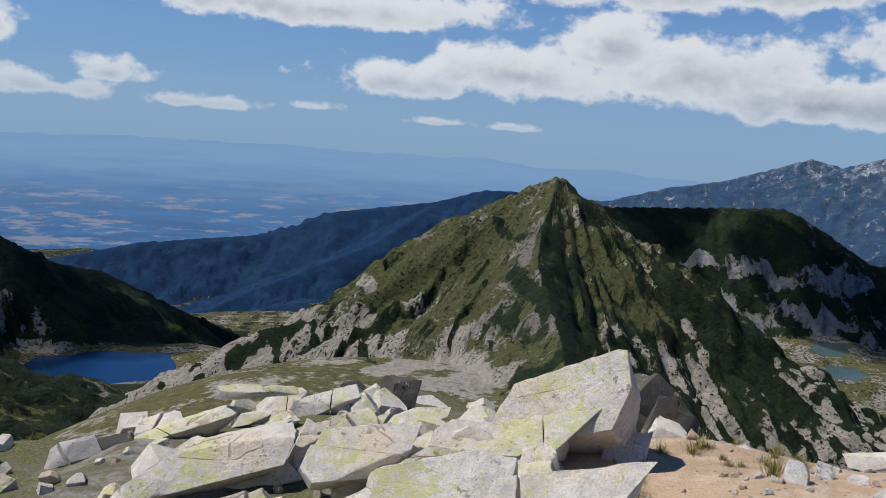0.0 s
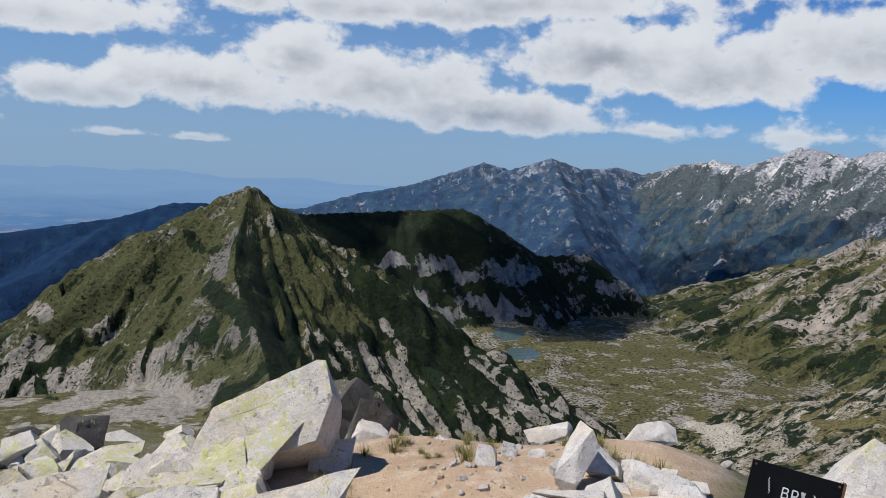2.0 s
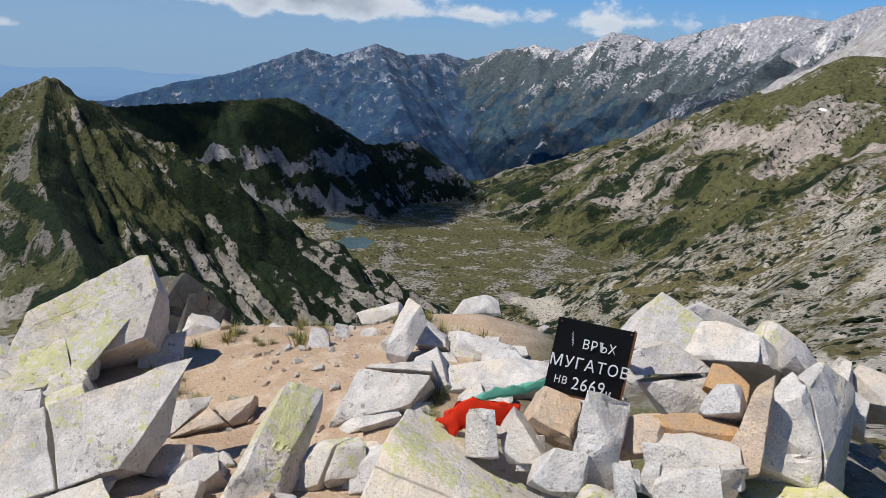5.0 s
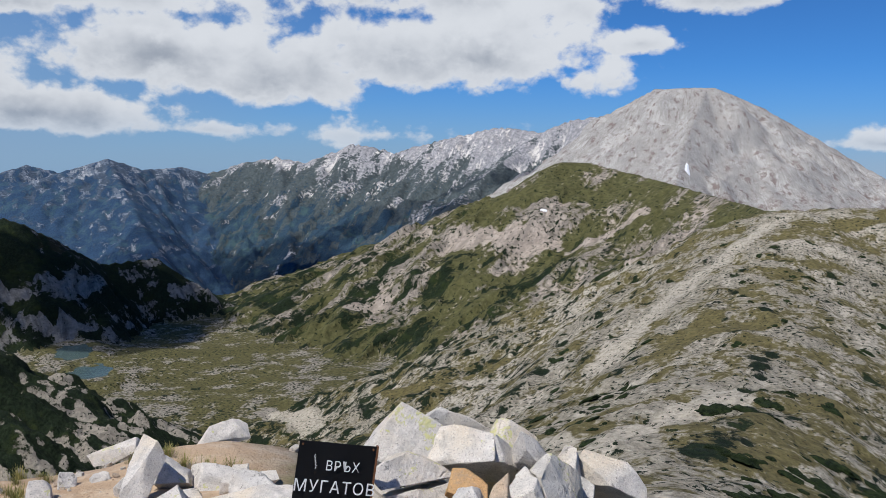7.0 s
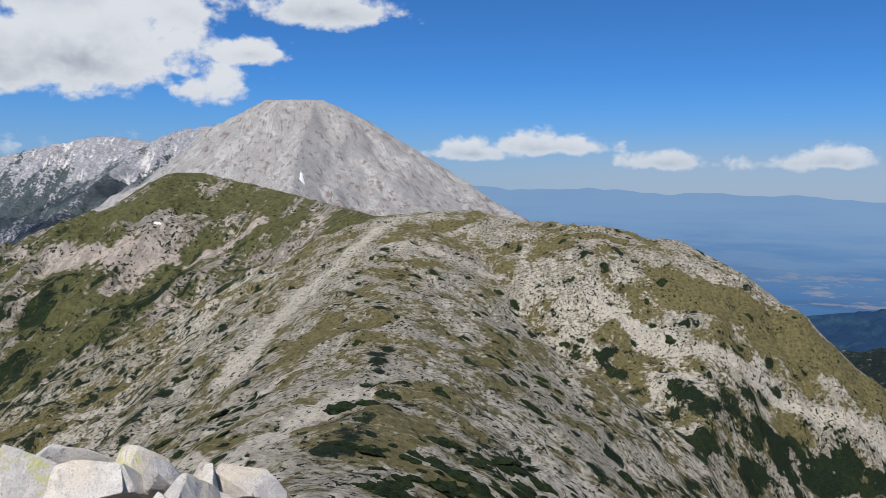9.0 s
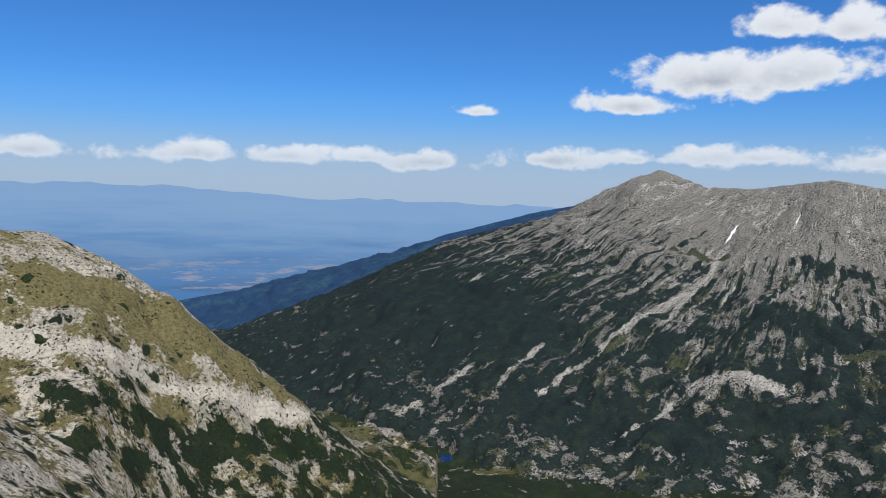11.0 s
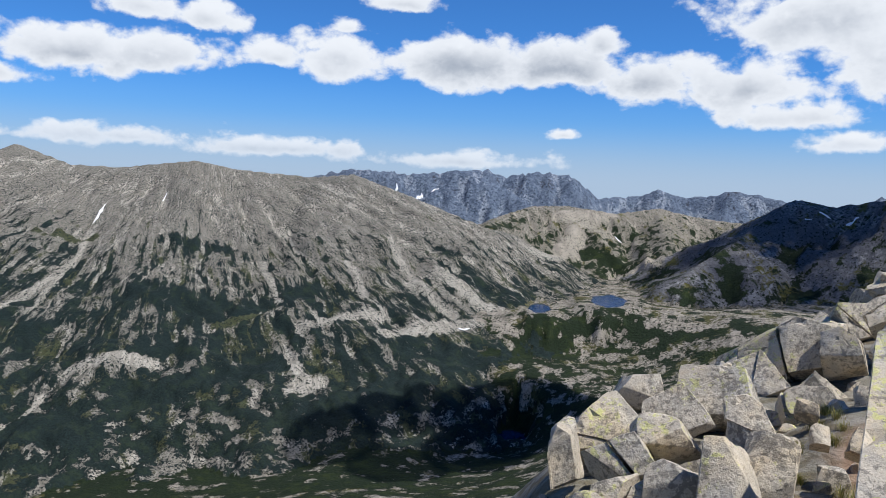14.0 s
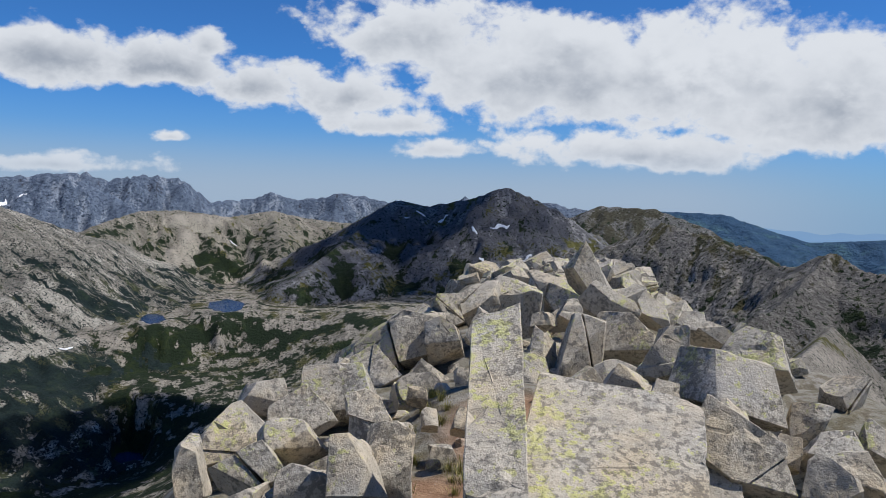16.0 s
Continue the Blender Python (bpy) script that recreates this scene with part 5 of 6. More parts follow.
rock(2.05, 0.95, 0.05, 0.80, 0.80, 0.60, -6, 78)
rock(2.38, 1.35, 0.44, 0.25, 0.49, 0.40, 10, 35)
# cairn
rock(1.44, 1.86, 0.44, 0.13, 0.13, 0.12, -8, 30, GRANITE_CLEAN, "stone", "cairn stones")
rock(1.55, 1.81, 0.43, 0.11, 0.17, 0.12, -32, 30, GRANITE_CLEAN, "stone", "cairn stones")
rock(1.57, 1.77, 0.39, 0.08, 0.09, 0.10, 0, 20, GRANITE_CLEAN, "stone", "cairn stones")
rock(1.53, 1.58, 0.42, 0.15, 0.14, 0.13, 18, 25, GRANITE_CLEAN, "stone", "cairn stones")
rock(1.71, 1.81, 0.46, 0.23, 0.19, 0.16, 18, 35, GRANITE_TAN, "stone", "cairn stones")
rock(1.67, 1.58, 0.49, 0.18, 0.23, 0.14, 4, 25, GRANITE_CLEAN, "stone", "cairn stones")
rock(1.55, 1.45, 0.39, 0.13, 0.10, 0.10, 22, 30, GRANITE_CLEAN, "stone", "cairn stones")
rock(1.59, 1.37, 0.43, 0.08, 0.16, 0.10, -18, 22, GRANITE_CLEAN, "stone", "cairn stones")
rock(1.66, 1.44, 0.44, 0.09, 0.07, 0.10, 0, 25, GRANITE_CLEAN, "stone", "cairn stones")
rock(1.84, 1.56, 0.48, 0.15, 0.12, 0.12, -10, 30, GRANITE_TAN, "stone", "cairn stones")
rock(1.93, 1.43, 0.46, 0.36, 0.10, 0.16, 5, 25, GRANITE_CLEAN, "stone", "cairn stones")
rock(2.00, 1.50, 0.48, 0.36, 0.09, 0.16, 4, 45, GRANITE_RUST, "stone", "cairn stones")
rock(1.84, 1.37, 0.41, 0.18, 0.11, 0.14, 5, 25, GRANITE_CLEAN, "stone", "cairn stones")
rock(1.94, 1.31, 0.42, 0.11, 0.11, 0.14, 0, 15, GRANITE_CLEAN, "stone", "cairn stones")
rock(1.80, 1.46, 0.39, 0.08, 0.11, 0.12, 5, 20, GRANITE_CLEAN, "stone", "cairn stones")
rock(2.10, 1.35, 0.53, 0.09, 0.29, 0.16, 6, 20, GRANITE_TAN, "stone", "cairn stones")
rock(2.09, 1.45, 0.57, 0.15, 0.13, 0.14, -8, 30, GRANITE_CLEAN, "stone", "cairn stones")
rock(2.21, 1.54, 0.59, 0.15, 0.11, 0.14, 6, 40, GRANITE_RUST, "stone", "cairn stones")
rock(2.22, 1.75, 0.53, 0.40, 0.22, 0.20, 34, 32, GRANITE_CLEAN, "stone", "cairn stones")
rock(2.40, 1.88, 0.56, 0.40, 0.20, 0.20, 30, 42, GRANITE_CLEAN, "stone", "cairn stones")
rock(2.43, 1.75, 0.62, 0.25, 0.15, 0.20, 6, 40, GRANITE_CLEAN, "stone", "cairn stones")
rock(2.52, 1.61, 0.59, 0.16, 0.10, 0.20, 10, 45, GRANITE_CLEAN, "stone", "cairn stones")
rock(2.58, 1.52, 0.59, 0.18, 0.11, 0.20, 14, 45, GRANITE_CLEAN, "stone", "cairn stones")
# behind the cairn
rock(2.70, 2.02, 0.47, 0.38, 0.22, 0.28, 22, 42, GRANITE_CLEAN)
rock(2.78, 1.72, 0.46, 0.32, 0.23, 0.30, 15, 45)
rock(2.90, 1.53, 0.50, 0.09, 0.11, 0.12, 5, 25, GRANITE_CLEAN, "stone", "loose stones")
rock(3.06, 1.45, 0.39, 0.31, 0.16, 0.25, 12, 40, GRANITE_CLEAN, "stone", "loose stones")
rock(2.71, 1.46, 0.46, 0.26, 0.13, 0.20, 10, 45, GRANITE_CLEAN, "stone", "loose stones")
# dark crag below the dirt
rock(1.79, 6.79, -0.85, 0.66, 0.62, 0.60, 30, 30, GRANITE_DARK)
rock(1.86, 6.14, -0.60, 0.38, 0.43, 0.50, 20, 20, GRANITE_DARK)
rock(1.75, 5.87, -0.52, 0.30, 0.25, 0.25, 5, 30, GRANITE_CLEAN, "stone", "loose stones")
# south crest
rock(-0.80, -2.91, 0.79, 0.21, 1.12, 0.42, -3, 66, GRANITE_SOUTH, "slab")
rock(-1.21, -2.76, 0.66, 0.66, 0.84, 0.28, 4, 70, GRANITE_SOUTH, "slab")
rock(-1.37, -5.45, 0.77, 0.29, 0.30, 0.40, 4, 25, GRANITE_SOUTH)
rock(-1.00, -7.15, 0.33, 0.85, 0.52, 0.55, -14, 32, GRANITE_SOUTH)
rock(-1.39, -6.88, 0.46, 0.35, 0.41, 0.40, -8, 25, GRANITE_SOUTH)
rock(-1.35, -7.50, 0.41, 0.38, 0.35, 0.40, -12, 30, GRANITE_SOUTH)
rock(-0.38, -5.60, 0.29, 0.69, 0.51, 0.40, -28, 42, GRANITE_SOUTH)
rock(-0.07, -5.22, 0.26, 0.45, 0.35, 0.30, -24, 45, GRANITE_SOUTH)
rock(-0.48, -4.39, 0.41, 0.42, 0.46, 0.35, -18, 48, GRANITE_SOUTH)
rock(-0.47, -3.69, 0.40, 0.36, 0.37, 0.35, 12, 45, GRANITE_SOUTH)
rock(-0.30, -3.50, 0.43, 0.29, 0.30, 0.35, -8, 35, GRANITE_SOUTH)
rock(-0.08, -3.62, 0.36, 0.38, 0.22, 0.30, -18, 50, GRANITE_SOUTH)
rock(0.12, -5.41, 0.30, 0.33, 0.26, 0.35, 10, 25, GRANITE_SOUTH)
rock(0.31, -4.80, 0.25, 0.49, 0.41, 0.40, -24, 35, GRANITE_SOUTH)
rock(0.46, -4.39, 0.18, 0.18, 0.39, 0.35, -10, 15, GRANITE_SOUTH)
rock(0.16, -4.11, 0.23, 0.40, 0.27, 0.35, -16, 35, GRANITE_SOUTH)
rock(-0.03, -4.42, 0.31, 0.36, 0.26, 0.30, -25, 48, GRANITE_SOUTH)
rock(-2.86, -8.13, 0.69, 0.37, 0.78, 0.50, -42, 20, GRANITE_SOUTH)
rock(-2.94, -8.74, 0.84, 0.17, 0.40, 0.30, -8, 15, GRANITE_SOUTH)
rock(-2.15, -7.31, 0.68, 0.54, 0.55, 0.50, 18, 35, GRANITE_SOUTH)
rock(-1.77, -7.21, 0.66, 0.47, 0.37, 0.50, -8, 40, GRANITE_SOUTH)
rock(-3.33, -8.38, 0.78, 0.89, 0.35, 0.40, 52, 25, GRANITE_SOUTH)
rock(-3.10, -7.40, 0.61, 0.68, 0.32, 0.40, 35, 35, GRANITE_SOUTH)
rock(-2.24, -5.81, 0.58, 0.41, 0.57, 0.40, 16, 22, GRANITE_SOUTH)
rock(-2.02, -6.10, 0.50, 0.28, 0.45, 0.35, 8, 25, GRANITE_SOUTH)
rock(-2.71, -6.04, 0.57, 0.56, 0.42, 0.40, -15, 35, GRANITE_SOUTH)
rock(-2.63, -5.19, 0.59, 0.35, 0.45, 0.40, 18, 25, GRANITE_SOUTH)
rock(-2.12, -4.77, 0.50, 0.34, 0.24, 0.30, 10, 30, GRANITE_SOUTH)
rock(-2.51, -4.12, 0.66, 0.74, 0.45, 0.45, 12, 28, GRANITE_SOUTH)
rock(-3.01, -4.75, 0.67, 0.64, 0.29, 0.40, 14, 45, GRANITE_SOUTH)
rock(-2.17, -3.62, 0.58, 0.40, 0.31, 0.30, 8, 50, GRANITE_SOUTH)
rock(-2.16, -4.20, 0.52, 0.31, 0.25, 0.30, 5, 45, GRANITE_SOUTH)
rock(-2.02, -3.13, 0.53, 0.52, 0.32, 0.40, 6, 42, GRANITE_SOUTH)
rock(-2.82, -3.92, 0.48, 0.25, 0.28, 0.30, 8, 30, GRANITE_SOUTH)
rock(-2.69, -3.51, 0.46, 0.32, 0.21, 0.30, 6, 48, GRANITE_SOUTH)
rock(-2.48, -3.04, 0.50, 0.34, 0.27, 0.35, 5, 45, GRANITE_SOUTH)
rock(-2.29, -2.94, 0.50, 0.25, 0.18, 0.30, 0, 40, GRANITE_SOUTH)
rock(-3.08, -3.72, 0.42, 0.24, 0.19, 0.25, 10, 40, GRANITE_SOUTH, "stone", "loose stones")
rock(-2.46, -3.55, 0.44, 0.19, 0.17, 0.20, 0, 40, GRANITE_SOUTH, "stone", "loose stones")
rock(-2.49, -6.78, 0.67, 0.26, 0.24, 0.25, 5, 40, GRANITE_SOUTH, "stone", "loose stones")
rock(-2.20, -6.67, 0.62, 0.25, 0.20, 0.25, 0, 40, GRANITE_SOUTH, "stone", "loose stones")
rock(-3.61, -6.71, 0.58, 0.32, 0.23, 0.30, 10, 40, GRANITE_SOUTH, "stone", "loose stones")
rock(-3.60, -7.39, 0.58, 0.41, 0.28, 0.30, 15, 40, GRANITE_SOUTH, "stone", "loose stones")
rock(-3.62, -6.25, 0.55, 0.36, 0.18, 0.30, 20, 40, GRANITE_SOUTH, "stone", "loose stones")
rock(-0.97, -4.31, 0.45, 0.11, 0.15, 0.15, 5, 35, GRANITE_SOUTH, "stone", "loose stones")
rock(-0.82, -4.44, 0.42, 0.11, 0.11, 0.12, -5, 40, GRANITE_SOUTH, "stone", "loose stones")
rock(-0.87, -5.15, 0.39, 0.17, 0.11, 0.15, 10, 45, GRANITE_SOUTH, "stone", "loose stones")


# ---- rubble and loose stones ----
def height_at(x, y):
    """Height of the land at a place."""
    a = math.degrees(math.atan2(x, y))
    a = a + 360 if a < -36 else a
    c = min(max((a + 36.0) / 0.19, 0), 1382.9)
    k, r = int(c), math.hypot(x, y)
    i = int(np.searchsorted(RADII, r)) - 1
    f = (r - RADII[i]) / (RADII[i + 1] - RADII[i])
    near, far = (H[i, k] * (1 - c + k) + H[i, k + 1] * (c - k)), (H[i + 1, k] * (1 - c + k) + H[i + 1, k + 1] * (c - k))
    return float(near * (1 - f) + far * f)


RADII = np.hypot(X[:, 0], Y[:, 0])


def scatter(number, seed, places, sizes, mats, name, group, label, join=False):
    """Loose stones on the land; places: a function of a random source that gives x, y; alike stones share meshes."""
    rng = random.Random(seed)
    stock = {m: [block(1.0, rng.uniform(0.5, 0.8), rng.uniform(0.6, 0.9), seed * 50 + k, 0.2) for k in range(5)] for m in mats}
    for m, meshes in stock.items():
        for me in meshes:
            me.materials.append(m)
    points, faces = [], []
    for k in range(number):
        x, y = places(rng)
        s = sizes(rng, x, y)
        if join:
            me = rng.choice(stock[mats[0]])
            m = Matrix.LocRotScale((x, y, height_at(x, y) + 0.16 * s), Euler((rng.uniform(-0.5, 0.5), rng.uniform(-0.5, 0.5), rng.uniform(0, 6.28))), (s, s, s))
            base = len(points)
            points += [(m @ v.co)[:] for v in me.vertices]
            faces += [[base + i for i in p.vertices] for p in me.polygons]
            continue
        ob = new(name, rng.choice(stock[rng.choice(mats)]))
        ob.matrix_world = Matrix.LocRotScale((x, y, height_at(x, y) + 0.16 * s), Euler((rng.uniform(-0.5, 0.5), rng.uniform(-0.5, 0.5), rng.uniform(0, 6.28))), (s, s, s))
        tagged(ob, label, "rock", group)
    if join:
        me = bpy.data.meshes.new(name)
        me.from_pydata(points, [], faces)
        me.materials.append(mats[0])
        tagged(new(name, me), label, "rock", kind="stuff")


def on_crest(rng):
    r = rng.uniform(8.5, 18)
    b = radians(199.5 + rng.gauss(0, 14) * 6 / r + 2)
    return r * math.sin(b), r * math.cos(b)


def on_west(rng):
    b, r = radians(rng.uniform(-36, 14)), rng.uniform(5.0, 13)
    return r * math.sin(b), r * math.cos(b)


def on_top(rng):
    b, r = radians(rng.choice((rng.uniform(-30, 66), rng.uniform(172, 222), rng.uniform(0, 360)))), rng.uniform(0.9, 6.0)
    return r * math.sin(b), r * math.cos(b)


scatter(230, 1, on_crest, lambda g, x, y: g.uniform(0.2, 0.62), [GRANITE_SOUTH], "rubble", "", "rubble of weathered granite blocks along the crest", True)
scatter(300, 2, on_west, lambda g, x, y: 0.06 + 0.3 * g.random() ** 2, [GRANITE], "rubble", "", "rubble of granite blocks down the slope", True)
def on_path(rng):
    k = rng.random()
    return 0.75 + 1.5 * k + rng.gauss(0, 0.32), 2.3 + 2.6 * k + rng.gauss(0, 0.25)


scatter(260, 5, on_path, lambda g, x, y: 0.01 + 0.05 * g.random() ** 3, [GRANITE_CLEAN, GRANITE_TAN], "pebble", "loose pebbles", "small granite pebble trodden into the dirt")
scatter(250, 3, on_top, lambda g, x, y: g.uniform(0.03, 0.14), [GRANITE_CLEAN, GRANITE_TAN, GRANITE_SOUTH], "stone", "loose stones", "small loose granite stone on the dirt")


def ledges(number, seed, low, high, near, far, roll, lean, mat, sizes):
    """Half-buried slabs that dip alike, packed between the larger boulders."""
    rng = random.Random(seed)
    for k in range(number):
        b, r = radians(rng.uniform(low, high)), rng.uniform(near, far)
        x, y = r * math.sin(b), r * math.cos(b)
        if math.hypot(x - 1.9, y - 4.5) < 1.0 or math.hypot(x - 1.45, y - 3.6) < 0.42 or math.hypot(x - 1.0, y - 2.9) < 0.22 or math.hypot(x + 0.75, y + 3.9) < 0.45:
            continue
        w = rng.uniform(*sizes)
        h, d = w * rng.uniform(0.5, 0.9), w * rng.uniform(0.35, 0.6)
        rock(x, y, height_at(x, y) + 0.1 * w, w, h, d, roll + rng.uniform(-14, 14), lean + rng.uniform(-14, 14), mat)


ledges(26, 11, -20, 12, 3.8, 6.8, -22, 52, GRANITE, (0.2, 0.5))
ledges(54, 17, 27, 50, 2.5, 4.8, -12, 55, GRANITE_CLEAN, (0.09, 0.30))
ledges(22, 18, 2, 20, 2.4, 3.5, -16, 55, GRANITE_CLEAN, (0.08, 0.26))
ledges(34, 19, -14, 17, 2.9, 4.6, -14, 50, GRANITE, (0.14, 0.42))
ledges(24, 13, 172, 190, 3.2, 7.5, -22, 40, GRANITE_SOUTH, (0.25, 0.6))
ledges(30, 14, 198, 214, 3.6, 9.5, 14, 36, GRANITE_SOUTH, (0.25, 0.65))
ledges(80, 21, 176, 214, 3.5, 9.5, 4, 30, GRANITE_SOUTH, (0.12, 0.30))
ledges(36, 15, 190, 216, 4.5, 11, 20, 30, GRANITE_SOUTH, (0.18, 0.42))


# small cairn on the far end of the crest
top = height_at(-5.82, -15.99)
for k, (w, h) in enumerate(((0.42, 0.18), (0.3, 0.14), (0.22, 0.11), (0.13, 0.1))):
    rock(-5.82 + 0.03 * (-1) ** k, -15.99, top + h * 0.45, w, h, w * 0.8, 6 - 4 * k, 5, GRANITE_SOUTH, "stone", "crest cairn stones")
    top += h * 0.8


# ---- sign, flag, grass ----
def part(name, bm, mat, parent=None, label=""):
    """Links a bmesh as one mesh object, under a thing or a part."""
    me = bpy.data.meshes.new(name)
    bm.to_mesh(me)
    bm.free()
    me.materials.append(mat)
    ob = new(name, me)
    ob.parent = parent
    return tagged(ob, label)


BLACK = plain_mat("sign_black", (0.006, 0.006, 0.007), 0.55, 0.0, 0.4, 9.0)
LETTER = plain_mat("sign_white", (0.72, 0.72, 0.70), 0.7, 0.0, 0.1)
RUST = plain_mat("sign_rust", (0.16, 0.065, 0.025), 0.85, 0.0, 0.4, 30.0)


def summit_sign():
    """A black sheet-metal plate with white painted letters, bent edges and rusty corners."""
    root = tagged(new("summit_sign"), "black metal summit sign with white letters leaning in the cairn", "sign")
    w, h = 0.262, 0.262
    bm = bmesh.new()
    grid = [[bm.verts.new((w * (i / 8 - 0.5), 0.002 * math.sin(i * 0.9) * (j / 8) + 0.0015 * noise.noise((i * 0.5, j * 0.5, 1)), h * (j / 8 - 0.5))) for i in range(9)] for j in range(9)]
    for a, b in zip(grid, grid[1:]):
        for k in range(8):
            bm.faces.new((a[k], a[k + 1], b[k + 1], b[k]))
    made = bmesh.ops.solidify(bm, geom=bm.faces[:], thickness=0.003)
    part("plate", bm, BLACK, root)
    bm = bmesh.new()
    for x0, x1, z0, z1 in ((w / 2 - 0.001, w / 2 + 0.006, -h / 2, h / 2), (-w / 2, w / 2, -h / 2 - 0.006, -h / 2 + 0.001)):
        bmesh.ops.create_cube(bm, size=1.0, matrix=Matrix.LocRotScale(((x0 + x1) / 2, 0.012, (z0 + z1) / 2), None, (x1 - x0, 0.026, z1 - z0)))
    part("rim", bm, RUST, root, "folded rusty rim")
    for sx in (-1, 1):
        for sz in (-1, 1):
            bm = bmesh.new()
            bmesh.ops.create_cone(bm, cap_ends=True, segments=12, radius1=0.0035, radius2=0.003, depth=0.003,
                                  matrix=Matrix.Translation((sx * (w / 2 - 0.012), -0.003, sz * (h / 2 - 0.012))) @ Matrix.Rotation(radians(90), 4, "X"))
            part("rivet", bm, RUST, root, "rusty rivet")
    bm = bmesh.new()
    for k in range(5):
        bmesh.ops.create_cube(bm, size=1.0, matrix=Matrix.LocRotScale((-0.075 + 0.002 * k, -0.008, 0.085 - 0.009 * k), Euler((0, 0.2, 0)), (0.0016, 0.001, 0.011)))
    part("scratch", bm, LETTER, root, "pale scratch in the paint")
    for text, size, x, z, squeeze in (("ВРЪХ", 0.046, 0.022, 0.040, 0.85), ("МУГАТОВ", 0.056, 0.004, -0.034, 0.95), ("НВ", 0.036, -0.082, -0.093, 0.9), ("2669", 0.062, 0.014, -0.105, 0.85), ("М", 0.026, 0.085, -0.108, 0.9)):
        curve = bpy.data.curves.new("lettering", "FONT")
        curve.body, curve.size, curve.align_x = text, size, "CENTER"
        curve.extrude, curve.space_character = 0.0008, 1.12
        ob = new("lettering", curve)
        curve.materials.append(LETTER)
        ob.parent = root
        ob.matrix_local = pose(x, -0.0075, z, 90, 0, 0) @ Matrix.Diagonal((squeeze, 1, 1, 1))
        tagged(ob, "white painted letters")
    root.matrix_world = facing(SIGN_AT[0], SIGN_AT[1], SIGN_AT[2], 7, 8, 6)


SIGN_AT = (1.85, 1.83, 0.635)
summit_sign()


def cloth_mat(name, color):
    m, n = material(name)
    pos = n.node("ShaderNodeTexCoord").outputs["Object"]
    weave = n.noise(pos, 500.0, 2.0)
    finish(n, n.mix(n.noise(pos, 14.0, 4.0), tuple(c * 0.8 for c in color), tuple(min(1, c * 1.1) for c in color)), 0.8, weave, 0.2, 0.002, 0.2)
    return m


def ribbon(bm, points, width, seed):
    """A strip of crumpled cloth over points, thick as cloth."""
    rows = []
    n = 26
    for i in range(n + 1):
        t = i / n * (len(points) - 1)
        k = min(int(t), len(points) - 2)
        a, b = Vector(points[k]), Vector(points[k + 1])
        c = a.lerp(b, t - k)
        side = (b - a).cross(Vector((-c.x, -c.y, 0.9))).normalized()
        row = []
        for j in range(9):
            u = (j / 8 - 0.5) * width * (0.75 + 0.35 * noise.noise((i * 0.35, seed, 0)))
            p = c + side * u + Vector((0, 0, 1)) * 0.014 * noise.noise((i * 0.35, j * 0.6, seed)) - Vector((0, 0, 0.02)) * (abs(j / 4 - 1) ** 2)
            row.append(bm.verts.new(p))
        rows.append(row)
    for a, b in zip(rows, rows[1:]):
        for j in range(8):
            bm.faces.new((a[j], a[j + 1], b[j + 1], b[j]))
    bmesh.ops.solidify(bm, geom=bm.faces[:], thickness=0.0015)
    for f in bm.faces:
        f.smooth = True


FLAG_RED = [(1.38, 2.0, 0.43), (1.42, 2.0, 0.46), (1.50, 2.01, 0.475), (1.58, 1.97, 0.46), (1.66, 1.95, 0.44)]
FLAG_GREEN = [(1.55, 2.08, 0.465), (1.62, 2.05, 0.49), (1.68, 2.02, 0.50), (1.74, 2.01, 0.505), (1.82, 1.98, 0.52)]
FLAG_STRING = [(1.15, 1.99, 0.26), (1.22, 1.99, 0.32), (1.30, 2.0, 0.38), (1.36, 2.0, 0.42)]
flag = tagged(new("flag"), "crumpled green and red cloth flag lying between the stones", "flag")
bm = bmesh.new()
ribbon(bm, FLAG_RED, 0.11, 3)
part("red_stripe", bm, cloth_mat("flag_red", (0.88, 0.06, 0.018)), flag, "bright red stripe")
bm = bmesh.new()
ribbon(bm, FLAG_GREEN, 0.032, 8)
part("green_stripe", bm, cloth_mat("flag_green", (0.20, 0.60, 0.45)), flag, "pale green stripe")
bm = bmesh.new()
ribbon(bm, FLAG_STRING, 0.016, 5)
part("frayed_edge", bm, cloth_mat("flag_red_edge", (0.62, 0.06, 0.04)), flag, "thin frayed red edge")


def grass_mat():
    m, n = material("grass_blades")
    k = n.node("ShaderNodeNewGeometry").outputs["Random Per Island"]
    finish(n, n.mix(k, (0.10, 0.125, 0.03), (0.34, 0.28, 0.10)), 0.7, None, spec=0.2)
    return m


blades = grass_mat()


